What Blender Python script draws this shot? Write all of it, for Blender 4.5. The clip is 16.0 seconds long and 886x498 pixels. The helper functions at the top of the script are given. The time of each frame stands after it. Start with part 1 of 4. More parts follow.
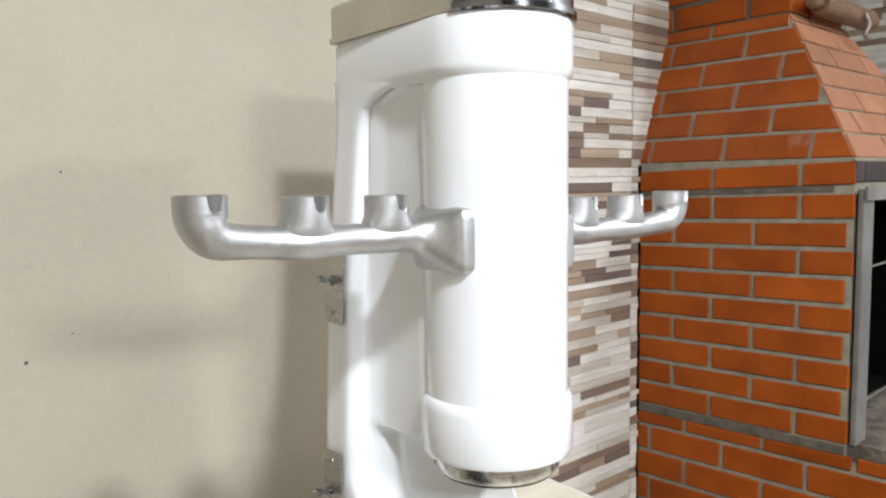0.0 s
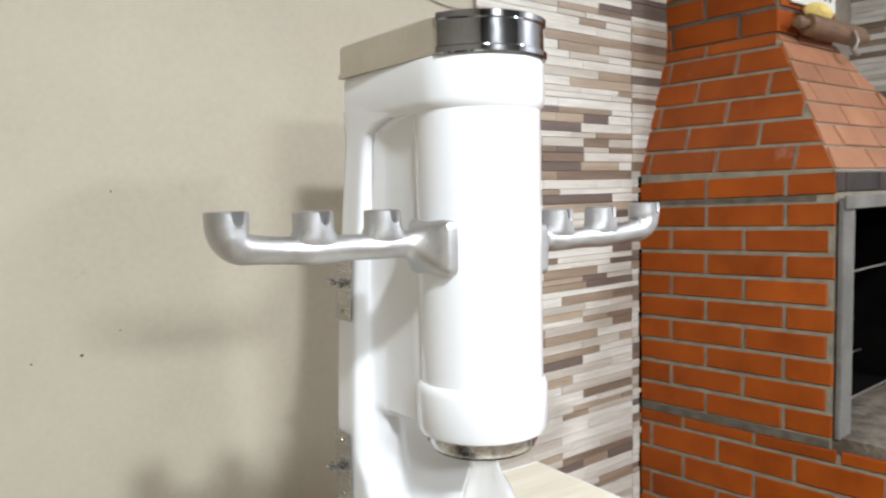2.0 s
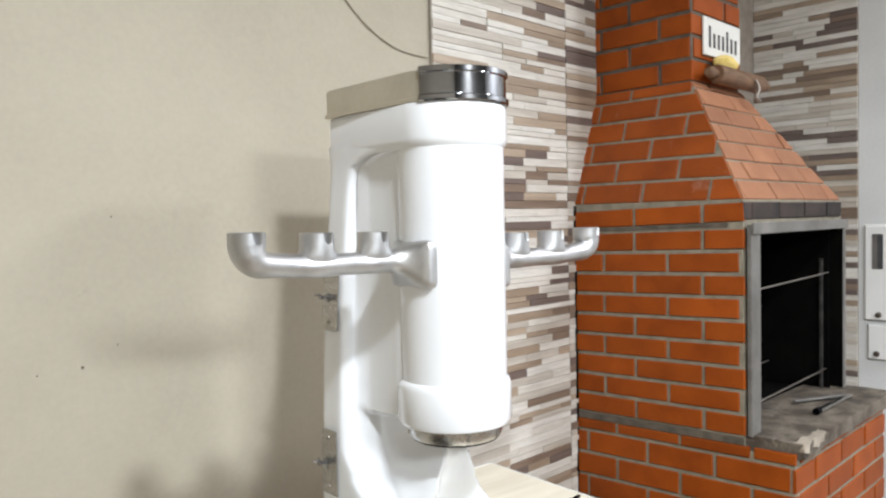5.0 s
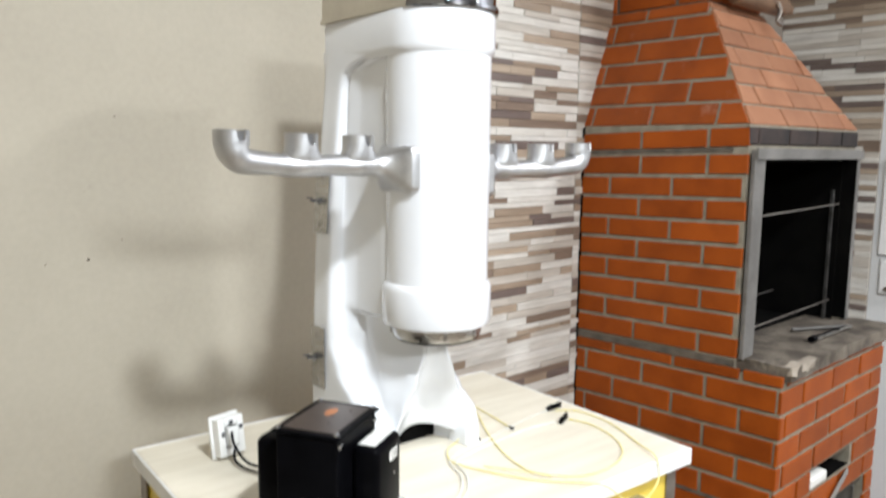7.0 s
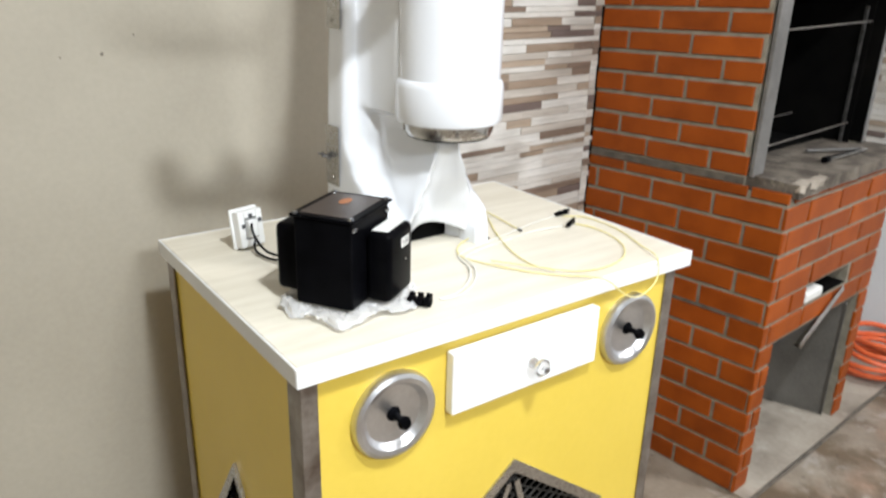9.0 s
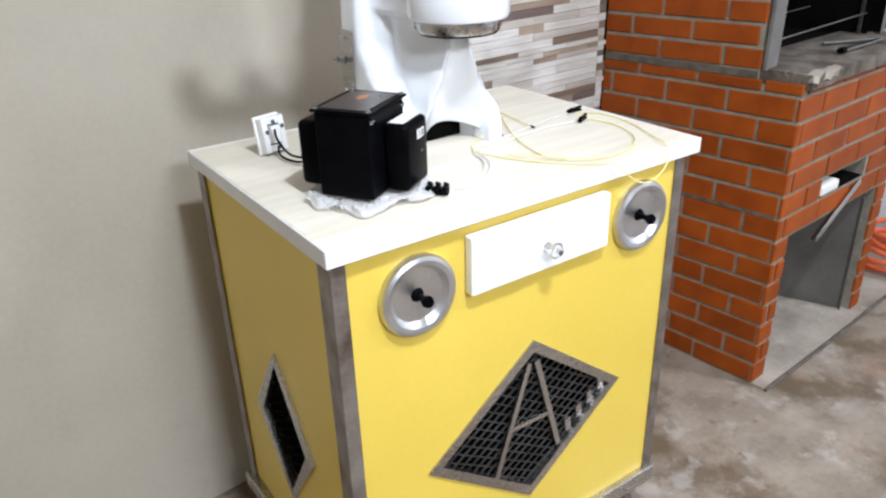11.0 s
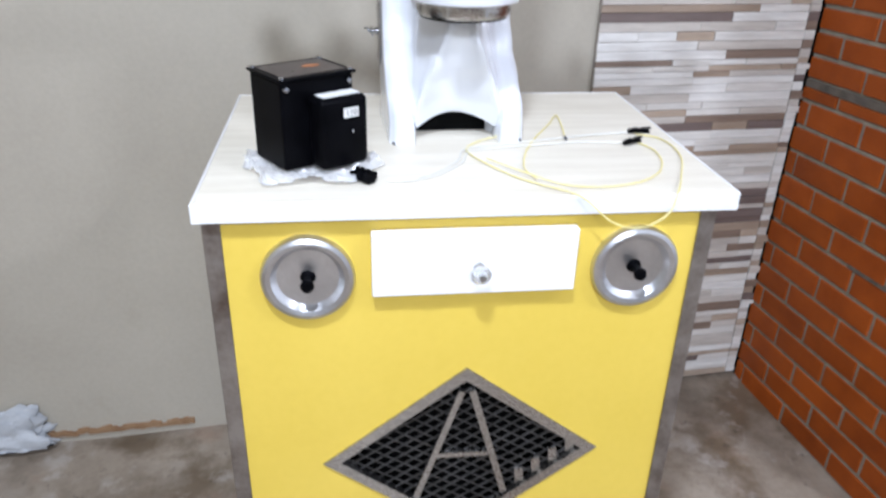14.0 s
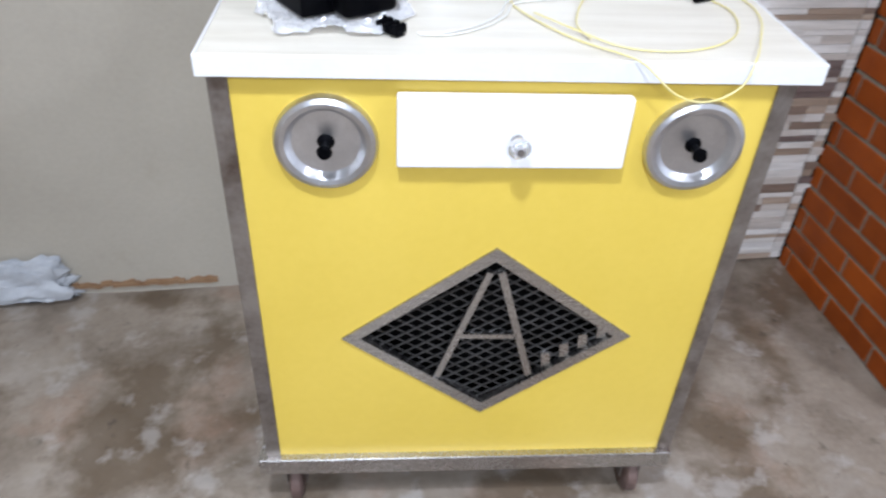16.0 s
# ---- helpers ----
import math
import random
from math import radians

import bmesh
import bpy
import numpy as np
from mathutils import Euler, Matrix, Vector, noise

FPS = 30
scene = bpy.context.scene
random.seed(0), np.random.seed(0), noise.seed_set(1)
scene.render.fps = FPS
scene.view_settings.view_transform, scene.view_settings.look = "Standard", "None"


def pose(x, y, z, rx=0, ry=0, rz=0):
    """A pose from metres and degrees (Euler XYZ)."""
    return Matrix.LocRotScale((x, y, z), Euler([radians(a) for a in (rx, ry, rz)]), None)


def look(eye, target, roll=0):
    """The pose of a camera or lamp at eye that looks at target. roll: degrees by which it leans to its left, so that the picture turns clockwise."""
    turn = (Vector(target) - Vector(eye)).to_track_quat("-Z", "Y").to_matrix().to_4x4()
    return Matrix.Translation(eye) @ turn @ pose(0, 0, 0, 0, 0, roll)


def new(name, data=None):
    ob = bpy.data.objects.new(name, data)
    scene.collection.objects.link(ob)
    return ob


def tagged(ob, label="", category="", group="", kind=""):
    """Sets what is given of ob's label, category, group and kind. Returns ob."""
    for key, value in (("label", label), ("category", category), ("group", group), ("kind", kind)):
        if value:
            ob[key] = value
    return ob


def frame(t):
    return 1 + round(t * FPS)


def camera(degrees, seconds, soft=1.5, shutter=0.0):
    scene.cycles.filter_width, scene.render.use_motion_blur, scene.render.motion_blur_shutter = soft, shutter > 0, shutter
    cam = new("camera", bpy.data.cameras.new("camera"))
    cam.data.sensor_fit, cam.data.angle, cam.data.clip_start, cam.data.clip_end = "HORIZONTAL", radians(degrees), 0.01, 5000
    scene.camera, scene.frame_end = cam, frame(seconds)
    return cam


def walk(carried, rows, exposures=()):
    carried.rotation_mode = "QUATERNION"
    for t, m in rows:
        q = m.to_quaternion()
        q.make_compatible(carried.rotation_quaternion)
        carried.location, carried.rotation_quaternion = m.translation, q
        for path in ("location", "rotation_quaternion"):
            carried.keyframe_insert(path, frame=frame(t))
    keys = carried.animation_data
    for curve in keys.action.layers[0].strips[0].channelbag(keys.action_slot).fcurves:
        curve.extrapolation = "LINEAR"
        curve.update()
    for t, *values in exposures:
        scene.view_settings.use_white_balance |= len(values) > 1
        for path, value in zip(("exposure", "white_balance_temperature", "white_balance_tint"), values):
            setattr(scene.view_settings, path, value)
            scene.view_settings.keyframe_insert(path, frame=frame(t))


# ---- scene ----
cam = camera(61.4, 16.0, soft=2.3, shutter=0.6)
PATH = [
    (0, (-0.165, -0.423, 1.505), (1.027, 1.172, 1.325), -0.8),
    (0.5, (-0.157, -0.447, 1.509), (1.009, 1.168, 1.325), -0.9),
    (1, (-0.132, -0.516, 1.503), (0.958, 1.151, 1.325), -0.7),
    (1.5, (-0.136, -0.55, 1.505), (0.904, 1.147, 1.304), -1.2),
    (2, (-0.204, -0.569, 1.514), (0.919, 1.079, 1.358), -1.3),
    (2.5, (-0.294, -0.61, 1.512), (0.907, 0.977, 1.319), -2.0),
    (3, (-0.357, -0.63, 1.511), (0.9, 0.921, 1.387), -1.6),
    (3.5, (-0.366, -0.641, 1.516), (0.91, 0.897, 1.429), -0.9),
    (4, (-0.363, -0.64, 1.514), (0.941, 0.876, 1.455), -1.1),
    (4.2, (-0.365, -0.641, 1.514), (0.928, 0.884, 1.452), -0.9),
    (6.3, (-0.358, -0.682, 1.490), (0.930, 0.844, 1.383), -1.3),
    (6.5, (-0.357, -0.684, 1.489), (0.919, 0.849, 1.337), -0.4),
    (7, (-0.329, -0.734, 1.473), (0.879, 0.837, 1.207), 0.6),
    (7.5, (-0.314, -0.791, 1.452), (0.844, 0.783, 1.026), 1.7),
    (8, (-0.311, -0.826, 1.435), (0.812, 0.748, 0.927), 1.8),
    (8.5, (-0.315, -0.831, 1.424), (0.754, 0.75, 0.825), 1.5),
    (9, (-0.345, -0.766, 1.422), (0.773, 0.739, 0.726), 1.5),
    (9.5, (-0.389, -0.73, 1.415), (0.76, 0.683, 0.589), 1.8),
    (9.7, (-0.406, -0.726, 1.407), (0.723, 0.678, 0.538), 1.2),
    (12, (-0.286, -0.919, 1.378), (0.662, 0.644, 0.567), 0.2),
    (12.5, (-0.173, -0.871, 1.372), (0.731, 0.725, 0.575), 2.9),
    (13, (-0.07, -0.825, 1.368), (0.707, 0.83, 0.556), 2.4),
    (13.5, (0.088, -0.88, 1.377), (0.513, 0.894, 0.556), 3.1),
    (14, (0.223, -0.971, 1.362), (0.46, 0.801, 0.466), 1.6),
    (14.5, (0.249, -0.982, 1.352), (0.469, 0.751, 0.379), 0.9),
    (15, (0.217, -0.919, 1.323), (0.536, 0.753, 0.272), 3.1),
    (15.5, (0.196, -0.884, 1.32), (0.505, 0.719, 0.165), 4.2),
    (16, (0.24, -0.868, 1.319), (0.38, 0.717, 0.107), 3.0),
]
EXPOSURES = [(0.0, 1.02, 6500, 10), (4.0, 1.05, 6500, 10), (7.5, 1.03, 6480, 10), (9.5, 0.97, 6450, 10), (12.0, 0.98, 5750, 15), (14.0, 0.89, 5700, 15), (16.0, 0.82, 5700, 15)]
walk(cam, [(t, look(eye, target, roll)) for t, eye, target, roll in PATH], EXPOSURES)

# ---- light: two round lamps and one added fill under the ceiling, at night ----
world = bpy.data.worlds.new("world")
scene.world = world
world.use_nodes = True
world.node_tree.nodes["Background"].inputs[0].default_value = (0.02, 0.022, 0.03, 1)
world.node_tree.nodes["Background"].inputs[1].default_value = 0.3


def disc(name, place, watts, size, colour):
    """A round light that shines down, like a flush LED lamp."""
    d = bpy.data.lights.new(name, "AREA")
    d.shape, d.size, d.energy, d.color = "DISK", size, watts, colour
    new(name, d).matrix_world = pose(*place)


disc("ceiling_lamp_light", (0.05, -0.99, 2.69), 29, 0.17, (0.90, 0.96, 1.0))
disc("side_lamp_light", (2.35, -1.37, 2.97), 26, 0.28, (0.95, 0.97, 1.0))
# unseen broad disc, added as fill to weaken the shadows
disc("far_fill_light", (0.25, -3.0, 2.62), 78, 0.95, (0.90, 0.96, 1.0))


# ---- materials ----
def surface(name, dark, light, scale=8.0, rough=0.5, metal=0.0, bump=0.0, fine=120.0, vary=0.0, island=False,
            rough_var=0.08, spread=(0.3, 0.7), stretch=(1, 1, 1), coat=0.0, spec=0.5, extra=None, palette=None):
    """Two colours mixed by coarse and fine noise, with relief. vary: brightness change from piece to piece."""
    m = bpy.data.materials.new(name)
    m.use_nodes = True
    n, l = m.node_tree.nodes, m.node_tree.links
    b = n["Principled BSDF"]
    tc = n.new("ShaderNodeTexCoord")
    mp = n.new("ShaderNodeMapping")
    mp.inputs["Scale"].default_value = stretch
    l.new(tc.outputs["Object"], mp.inputs["Vector"])
    big = n.new("ShaderNodeTexNoise")
    big.inputs["Scale"].default_value, big.inputs["Detail"].default_value = scale, 6
    small = n.new("ShaderNodeTexNoise")
    small.inputs["Scale"].default_value, small.inputs["Detail"].default_value = fine, 4
    rand = None
    if vary or palette:
        if island:
            rand = n.new("ShaderNodeNewGeometry").outputs["Random Per Island"]
        else:
            rand = n.new("ShaderNodeObjectInfo").outputs["Random"]
        off = n.new("ShaderNodeVectorMath")
        off.operation = "MULTIPLY_ADD"
        off.inputs[1].default_value = (7, 11, 5)
        l.new(rand, off.inputs[0])
        l.new(mp.outputs[0], off.inputs[2])
        src = off.outputs[0]
    else:
        src = mp.outputs[0]
    l.new(src, big.inputs["Vector"])
    l.new(src, small.inputs["Vector"])
    add = n.new("ShaderNodeMath")
    add.operation = "MULTIPLY_ADD"
    add.inputs[1].default_value = 0.35
    l.new(small.outputs["Fac"], add.inputs[0])
    l.new(big.outputs["Fac"], add.inputs[2])
    ramp = n.new("ShaderNodeMapRange")
    ramp.inputs[1].default_value, ramp.inputs[2].default_value = spread[0] + 0.17, spread[1] + 0.17
    l.new(add.outputs[0], ramp.inputs[0])
    mix = n.new("ShaderNodeMix")
    mix.data_type = "RGBA"
    mix.inputs[6].default_value, mix.inputs[7].default_value = (*dark, 1), (*light, 1)
    l.new(ramp.outputs[0], mix.inputs[0])
    col = mix.outputs[2]
    if palette:
        cr = n.new("ShaderNodeValToRGB")
        cr.color_ramp.interpolation = "CONSTANT"
        while len(cr.color_ramp.elements) < len(palette):
            cr.color_ramp.elements.new(0.5)
        for e, (at, c) in zip(cr.color_ramp.elements, palette):
            e.position, e.color = at, (*c, 1)
        l.new(rand, cr.inputs[0])
        pm = n.new("ShaderNodeMix")
        pm.data_type, pm.blend_type = "RGBA", "MULTIPLY"
        pm.inputs[0].default_value = 1
        l.new(cr.outputs[0], pm.inputs[6])
        l.new(col, pm.inputs[7])
        col = pm.outputs[2]
    if vary:
        hs = n.new("ShaderNodeHueSaturation")
        mr = n.new("ShaderNodeMapRange")
        mr.inputs[3].default_value, mr.inputs[4].default_value = 1 - vary, 1 + vary
        l.new(rand, mr.inputs[0])
        l.new(mr.outputs[0], hs.inputs["Value"])
        l.new(col, hs.inputs["Color"])
        col = hs.outputs[0]
    if extra:
        col = extra(n, l, mp.outputs[0], col)
    l.new(col, b.inputs["Base Color"])
    rr = n.new("ShaderNodeMapRange")
    rr.inputs[3].default_value, rr.inputs[4].default_value = max(0.02, rough - rough_var), min(1, rough + rough_var)
    l.new(small.outputs["Fac"], rr.inputs[0])
    l.new(rr.outputs[0], b.inputs["Roughness"])
    b.inputs["Metallic"].default_value = metal
    b.inputs["Specular IOR Level"].default_value = spec
    b.inputs["Coat Weight"].default_value = coat
    b.inputs["Coat Roughness"].default_value = 0.08
    if bump:
        bp = n.new("ShaderNodeBump")
        bp.inputs["Strength"].default_value, bp.inputs["Distance"].default_value = min(1, bump * 100), 0.004
        l.new(add.outputs[0], bp.inputs["Height"])
        l.new(bp.outputs[0], b.inputs["Normal"])
    return m


def blotches(colour, scale, low, high, strength):
    """Stains: a further colour where a wide noise runs high."""
    def put(n, l, vec, col):
        t = n.new("ShaderNodeTexNoise")
        t.inputs["Scale"].default_value, t.inputs["Detail"].default_value = scale, 7
        t.inputs["Roughness"].default_value = 0.62
        l.new(vec, t.inputs["Vector"])
        r = n.new("ShaderNodeMapRange")
        r.inputs[1].default_value, r.inputs[2].default_value, r.inputs[4].default_value = low, high, strength
        l.new(t.outputs["Fac"], r.inputs[0])
        x = n.new("ShaderNodeMix")
        x.data_type = "RGBA"
        x.inputs[7].default_value = (*colour, 1)
        l.new(r.outputs[0], x.inputs[0])
        l.new(col, x.inputs[6])
        return x.outputs[2]
    return put


def chain(*steps):
    def put(n, l, vec, col):
        for s in steps:
            col = s(n, l, vec, col)
        return col
    return put


def clear(name, colour, rough, weight=1.0):
    m = bpy.data.materials.new(name)
    m.use_nodes = True
    b = m.node_tree.nodes["Principled BSDF"]
    b.inputs["Base Color"].default_value = (*colour, 1)
    b.inputs["Roughness"].default_value = rough
    b.inputs["Transmission Weight"].default_value = weight
    b.inputs["IOR"].default_value = 1.45
    return m


M_PLASTER = surface("plaster", (0.375, 0.337, 0.272), (0.445, 0.403, 0.328), 2.2, 0.75, bump=0.0012, fine=90,
                    extra=chain(blotches((0.29, 0.25, 0.18), 5, 0.62, 0.78, 0.5), blotches((0.20, 0.18, 0.15), 14, 0.70, 0.78, 0.5)))
M_WHITE_WALL = surface("white_wall_paint", (0.66, 0.67, 0.68), (0.76, 0.77, 0.78), 3, 0.6, bump=0.0006, fine=90)
M_CEILING = surface("ceiling_paint", (0.7, 0.69, 0.66), (0.78, 0.77, 0.74), 2, 0.8, bump=0.0008)
M_FLOOR = surface("stained_concrete", (0.175, 0.138, 0.102), (0.30, 0.25, 0.195), 7, 0.5, bump=0.004, fine=70, rough_var=0.2,
                  extra=chain(blotches((0.36, 0.315, 0.265), 4.2, 0.50, 0.66, 0.55), blotches((0.28, 0.145, 0.085), 3.0, 0.52, 0.72, 0.6),
                              blotches((0.095, 0.062, 0.032), 2.7, 0.475, 0.57, 0.74), blotches((0.42, 0.385, 0.345), 9, 0.56, 0.66, 0.5),
                              blotches((0.06, 0.046, 0.034), 22, 0.62, 0.72, 0.6), blotches((0.55, 0.53, 0.51), 40, 0.71, 0.74, 0.8)))
M_HEARTH = surface("pale_concrete", (0.24, 0.20, 0.16), (0.38, 0.33, 0.27), 6, 0.8, bump=0.003, fine=80,
                   extra=chain(blotches((0.13, 0.105, 0.08), 5, 0.52, 0.70, 0.6), blotches((0.46, 0.42, 0.36), 11, 0.58, 0.70, 0.5)))
M_BRICK = surface("red_brick", (0.220, 0.043, 0.0045), (0.315, 0.067, 0.007), 10, 0.5, bump=0.0015, fine=220, vary=0.13, spec=0.16,
                  extra=blotches((0.12, 0.04, 0.02), 18, 0.68, 0.82, 0.5))
M_BRICK_HOOD = surface("scuffed_red_brick", (0.220, 0.043, 0.0045), (0.315, 0.067, 0.007), 10, 0.45, bump=0.0015, fine=220, vary=0.13, spec=0.3,
                       extra=chain(blotches((0.12, 0.04, 0.02), 14, 0.66, 0.82, 0.5), blotches((0.46, 0.27, 0.20), 9, 0.62, 0.72, 0.35)))
M_BRICK_PALE = surface("pale_tan_brick", (0.25, 0.098, 0.045), (0.34, 0.150, 0.075), 10, 0.7, bump=0.0015, fine=220, vary=0.12)
# soot on the course over the opening, painted shade on the niche walls
M_BRICK_SOOT_SHADE = surface("sooty_shaded_brick", (0.012, 0.010, 0.010), (0.055, 0.035, 0.030), 9, 0.85, bump=0.0015, fine=200, vary=0.25)
M_MORTAR = surface("grey_mortar", (0.18, 0.158, 0.118), (0.275, 0.245, 0.190), 30, 0.9, bump=0.003, fine=300)
M_DARK_MORTAR = surface("dark_mortar", (0.06, 0.05, 0.04), (0.14, 0.115, 0.09), 30, 0.9, bump=0.003, fine=300)
# near-black: soot in the firebox, painted shade in the niche and slot
M_SOOT_SHADE = surface("soot_shade", (0.0015, 0.0015, 0.0015), (0.005, 0.0045, 0.004), 9, 0.95, bump=0.002, spec=0.05)
TILE_COLOURS = [(0.0, (0.80, 0.77, 0.72)), (0.24, (0.64, 0.59, 0.53)), (0.40, (0.86, 0.84, 0.80)), (0.54, (0.40, 0.31, 0.235)), (0.66, (0.27, 0.20, 0.155)),
                (0.76, (0.20, 0.155, 0.14)), (0.86, (0.50, 0.40, 0.31)), (0.93, (0.66, 0.61, 0.55))]
M_TILE = surface("wood_strip_tile", (0.66, 0.645, 0.63), (0.92, 0.915, 0.91), 14, 0.4, bump=0.0012, fine=90, stretch=(0.5, 0.5, 5), palette=TILE_COLOURS)
M_TILE_ISLAND = surface("wood_strip_tile_far", (0.66, 0.645, 0.63), (0.92, 0.915, 0.91), 14, 0.4, bump=0.0012, fine=90, stretch=(0.5, 0.5, 5), palette=TILE_COLOURS, island=True)
M_GROUT = surface("tile_grout", (0.22, 0.19, 0.16), (0.32, 0.28, 0.24), 20, 0.9)
M_WHITE = surface("white_enamel", (0.76, 0.775, 0.81), (0.80, 0.815, 0.85), 3, 0.22, rough_var=0.04, coat=0.5, bump=0.0002, fine=40)
M_ALU = surface("cast_aluminium", (0.46, 0.46, 0.47), (0.62, 0.62, 0.63), 25, 0.44, metal=1, bump=0.0014, fine=350, rough_var=0.1)
M_DISH = surface("dull_pressed_aluminium", (0.52, 0.52, 0.53), (0.66, 0.66, 0.67), 18, 0.36, metal=1, bump=0.0005, fine=200)
M_UNSEEN_DARK_WALL = surface("dark_unseen_wall", (0.09, 0.085, 0.08), (0.13, 0.125, 0.115), 3, 0.8)
M_CHROME = surface("polished_steel", (0.32, 0.33, 0.36), (0.42, 0.43, 0.46), 12, 0.07, metal=1, rough_var=0.03)
M_STEEL = surface("brushed_steel", (0.40, 0.39, 0.37), (0.56, 0.54, 0.52), 14, 0.27, metal=1, fine=160, stretch=(1, 1, 14), rough_var=0.04, bump=0.0001)
M_LID = surface("beige_steel_lid", (0.50, 0.46, 0.39), (0.60, 0.56, 0.48), 9, 0.38, metal=0.75, bump=0.0004,
                extra=blotches((0.25, 0.16, 0.09), 22, 0.70, 0.78, 0.6))
M_RUSTY = surface("tarnished_steel", (0.20, 0.17, 0.15), (0.36, 0.33, 0.30), 16, 0.42, metal=0.85, bump=0.001,
                  extra=blotches((0.10, 0.065, 0.045), 11, 0.55, 0.7, 0.7))
M_GREY_FRAME = surface("grey_painted_steel", (0.12, 0.113, 0.105), (0.21, 0.20, 0.19), 10, 0.6, metal=0.3, bump=0.001)
M_YELLOW = surface("yellow_laminate", (0.65, 0.47, 0.062), (0.715, 0.525, 0.082), 3, 0.38, bump=0.0004, fine=60, rough_var=0.06)
M_WORKTOP = surface("cream_wood_laminate", (0.63, 0.575, 0.47), (0.73, 0.68, 0.575), 5, 0.4, fine=60, stretch=(1, 9, 1), bump=0.0004)
M_EDGE = surface("white_worktop_edge", (0.70, 0.70, 0.69), (0.77, 0.77, 0.76), 9, 0.4, bump=0.0008)
M_DRAWER = surface("white_melamine", (0.82, 0.82, 0.82), (0.86, 0.86, 0.86), 5, 0.35, bump=0.0003)
M_BLACK = surface("black_plastic", (0.0012, 0.0012, 0.0016), (0.003, 0.003, 0.004), 30, 0.36, bump=0.0006, fine=300, spec=0.03)
M_BLACK_TOP = surface("brown_black_label", (0.035, 0.025, 0.022), (0.05, 0.036, 0.03), 20, 0.3)
M_ORANGE_PRINT = surface("orange_print", (0.30, 0.10, 0.03), (0.36, 0.13, 0.04), 20, 0.4)
M_PAPER = surface("grey_paper_label", (0.62, 0.61, 0.58), (0.72, 0.71, 0.68), 40, 0.6)
M_INK = surface("dark_ink", (0.04, 0.04, 0.045), (0.07, 0.07, 0.075), 40, 0.6)
M_WHITE_PLASTIC = surface("white_plastic", (0.74, 0.74, 0.73), (0.80, 0.80, 0.79), 20, 0.4)
M_CABLE_YELLOW = surface("yellow_cable", (0.72, 0.62, 0.22), (0.80, 0.71, 0.32), 40, 0.45)
M_CABLE_WHITE = surface("white_cable", (0.66, 0.65, 0.60), (0.74, 0.73, 0.68), 40, 0.5)
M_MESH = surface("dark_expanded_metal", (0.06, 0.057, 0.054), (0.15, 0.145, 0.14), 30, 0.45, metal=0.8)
# near-black colour holding shade: inside the cart, side mesh, under the machine
M_DARK_SHADE = surface("dark_shade_fill", (0.002, 0.002, 0.002), (0.004, 0.004, 0.004), 8, 0.9, spec=0.05)
M_SLAB = surface("old_concrete_slab", (0.060, 0.046, 0.034), (0.17, 0.142, 0.112), 14, 0.8, bump=0.005, fine=140, spread=(0.36, 0.64),
                 extra=chain(blotches((0.035, 0.027, 0.022), 9, 0.54, 0.66, 0.75), blotches((0.36, 0.32, 0.26), 16, 0.62, 0.72, 0.6)))
M_PLASTER_LUMP = surface("white_plaster_lump", (0.36, 0.37, 0.385), (0.46, 0.47, 0.485), 14, 0.85, bump=0.004)
M_CLAY = surface("exposed_clay", (0.21, 0.115, 0.055), (0.31, 0.19, 0.10), 22, 0.9, bump=0.004)
M_PLATE = surface("dark_sheet_metal", (0.11, 0.105, 0.095), (0.19, 0.18, 0.165), 6, 0.5, metal=0.4, bump=0.001)
M_ORANGE = surface("orange_hose", (0.62, 0.10, 0.03), (0.74, 0.15, 0.05), 20, 0.4)
M_RUBBER = surface("grey_caster_rubber", (0.09, 0.055, 0.045), (0.17, 0.11, 0.09), 20, 0.7)
M_WOODPIN = surface("old_dark_wood", (0.09, 0.045, 0.022), (0.20, 0.11, 0.06), 20, 0.6, bump=0.002, stretch=(6, 1, 1))
M_SPONGE = surface("yellow_foam", (0.62, 0.46, 0.12), (0.78, 0.62, 0.25), 25, 0.9, bump=0.004)
M_BUBBLE = clear("bubble_wrap", (0.97, 0.97, 0.98), 0.18, 0.62)
M_ACRYLIC = clear("clear_acrylic", (0.95, 0.95, 0.95), 0.06, 0.95)
M_CERAMIC = surface("white_ceramic_sign", (0.68, 0.67, 0.64), (0.76, 0.75, 0.72), 12, 0.3)


# ---- mesh helpers ----
def mesh_of(name, bm, material, smooth=False):
    bmesh.ops.recalc_face_normals(bm, faces=bm.faces)
    d = bpy.data.meshes.new(name)
    bm.to_mesh(d)
    bm.free()
    d.materials.append(material)
    if smooth:
        d.polygons.foreach_set("use_smooth", [True] * len(d.polygons))
        d.set_sharp_from_angle(angle=radians(38))
    return d


def part(name, bm, material, parent=None, label="", smooth=False, at=None):
    ob = new(name, mesh_of(name, bm, material, smooth))
    ob.parent = parent
    if at is not None:
        ob.matrix_basis = at
    if label:
        ob["label"] = label
    return ob


def thing(name, at, label, category, group="", kind=""):
    ob = new(name)
    ob.empty_display_size = 0.05
    ob.matrix_basis = at
    return tagged(ob, label, category, group, kind)


def box(x0, x1, y0, y1, z0, z1, bevel=0.0, seg=2, bm=None):
    bm = bm or bmesh.new()
    r = bmesh.ops.create_cube(bm, size=1, matrix=Matrix.Translation(((x0 + x1) / 2, (y0 + y1) / 2, (z0 + z1) / 2)) @ Matrix.Diagonal((x1 - x0, y1 - y0, z1 - z0, 1)))
    if bevel:
        es = list({e for v in r["verts"] for e in v.link_edges})
        bmesh.ops.bevel(bm, geom=es, offset=bevel, segments=seg, affect="EDGES", profile=0.5)
    return bm


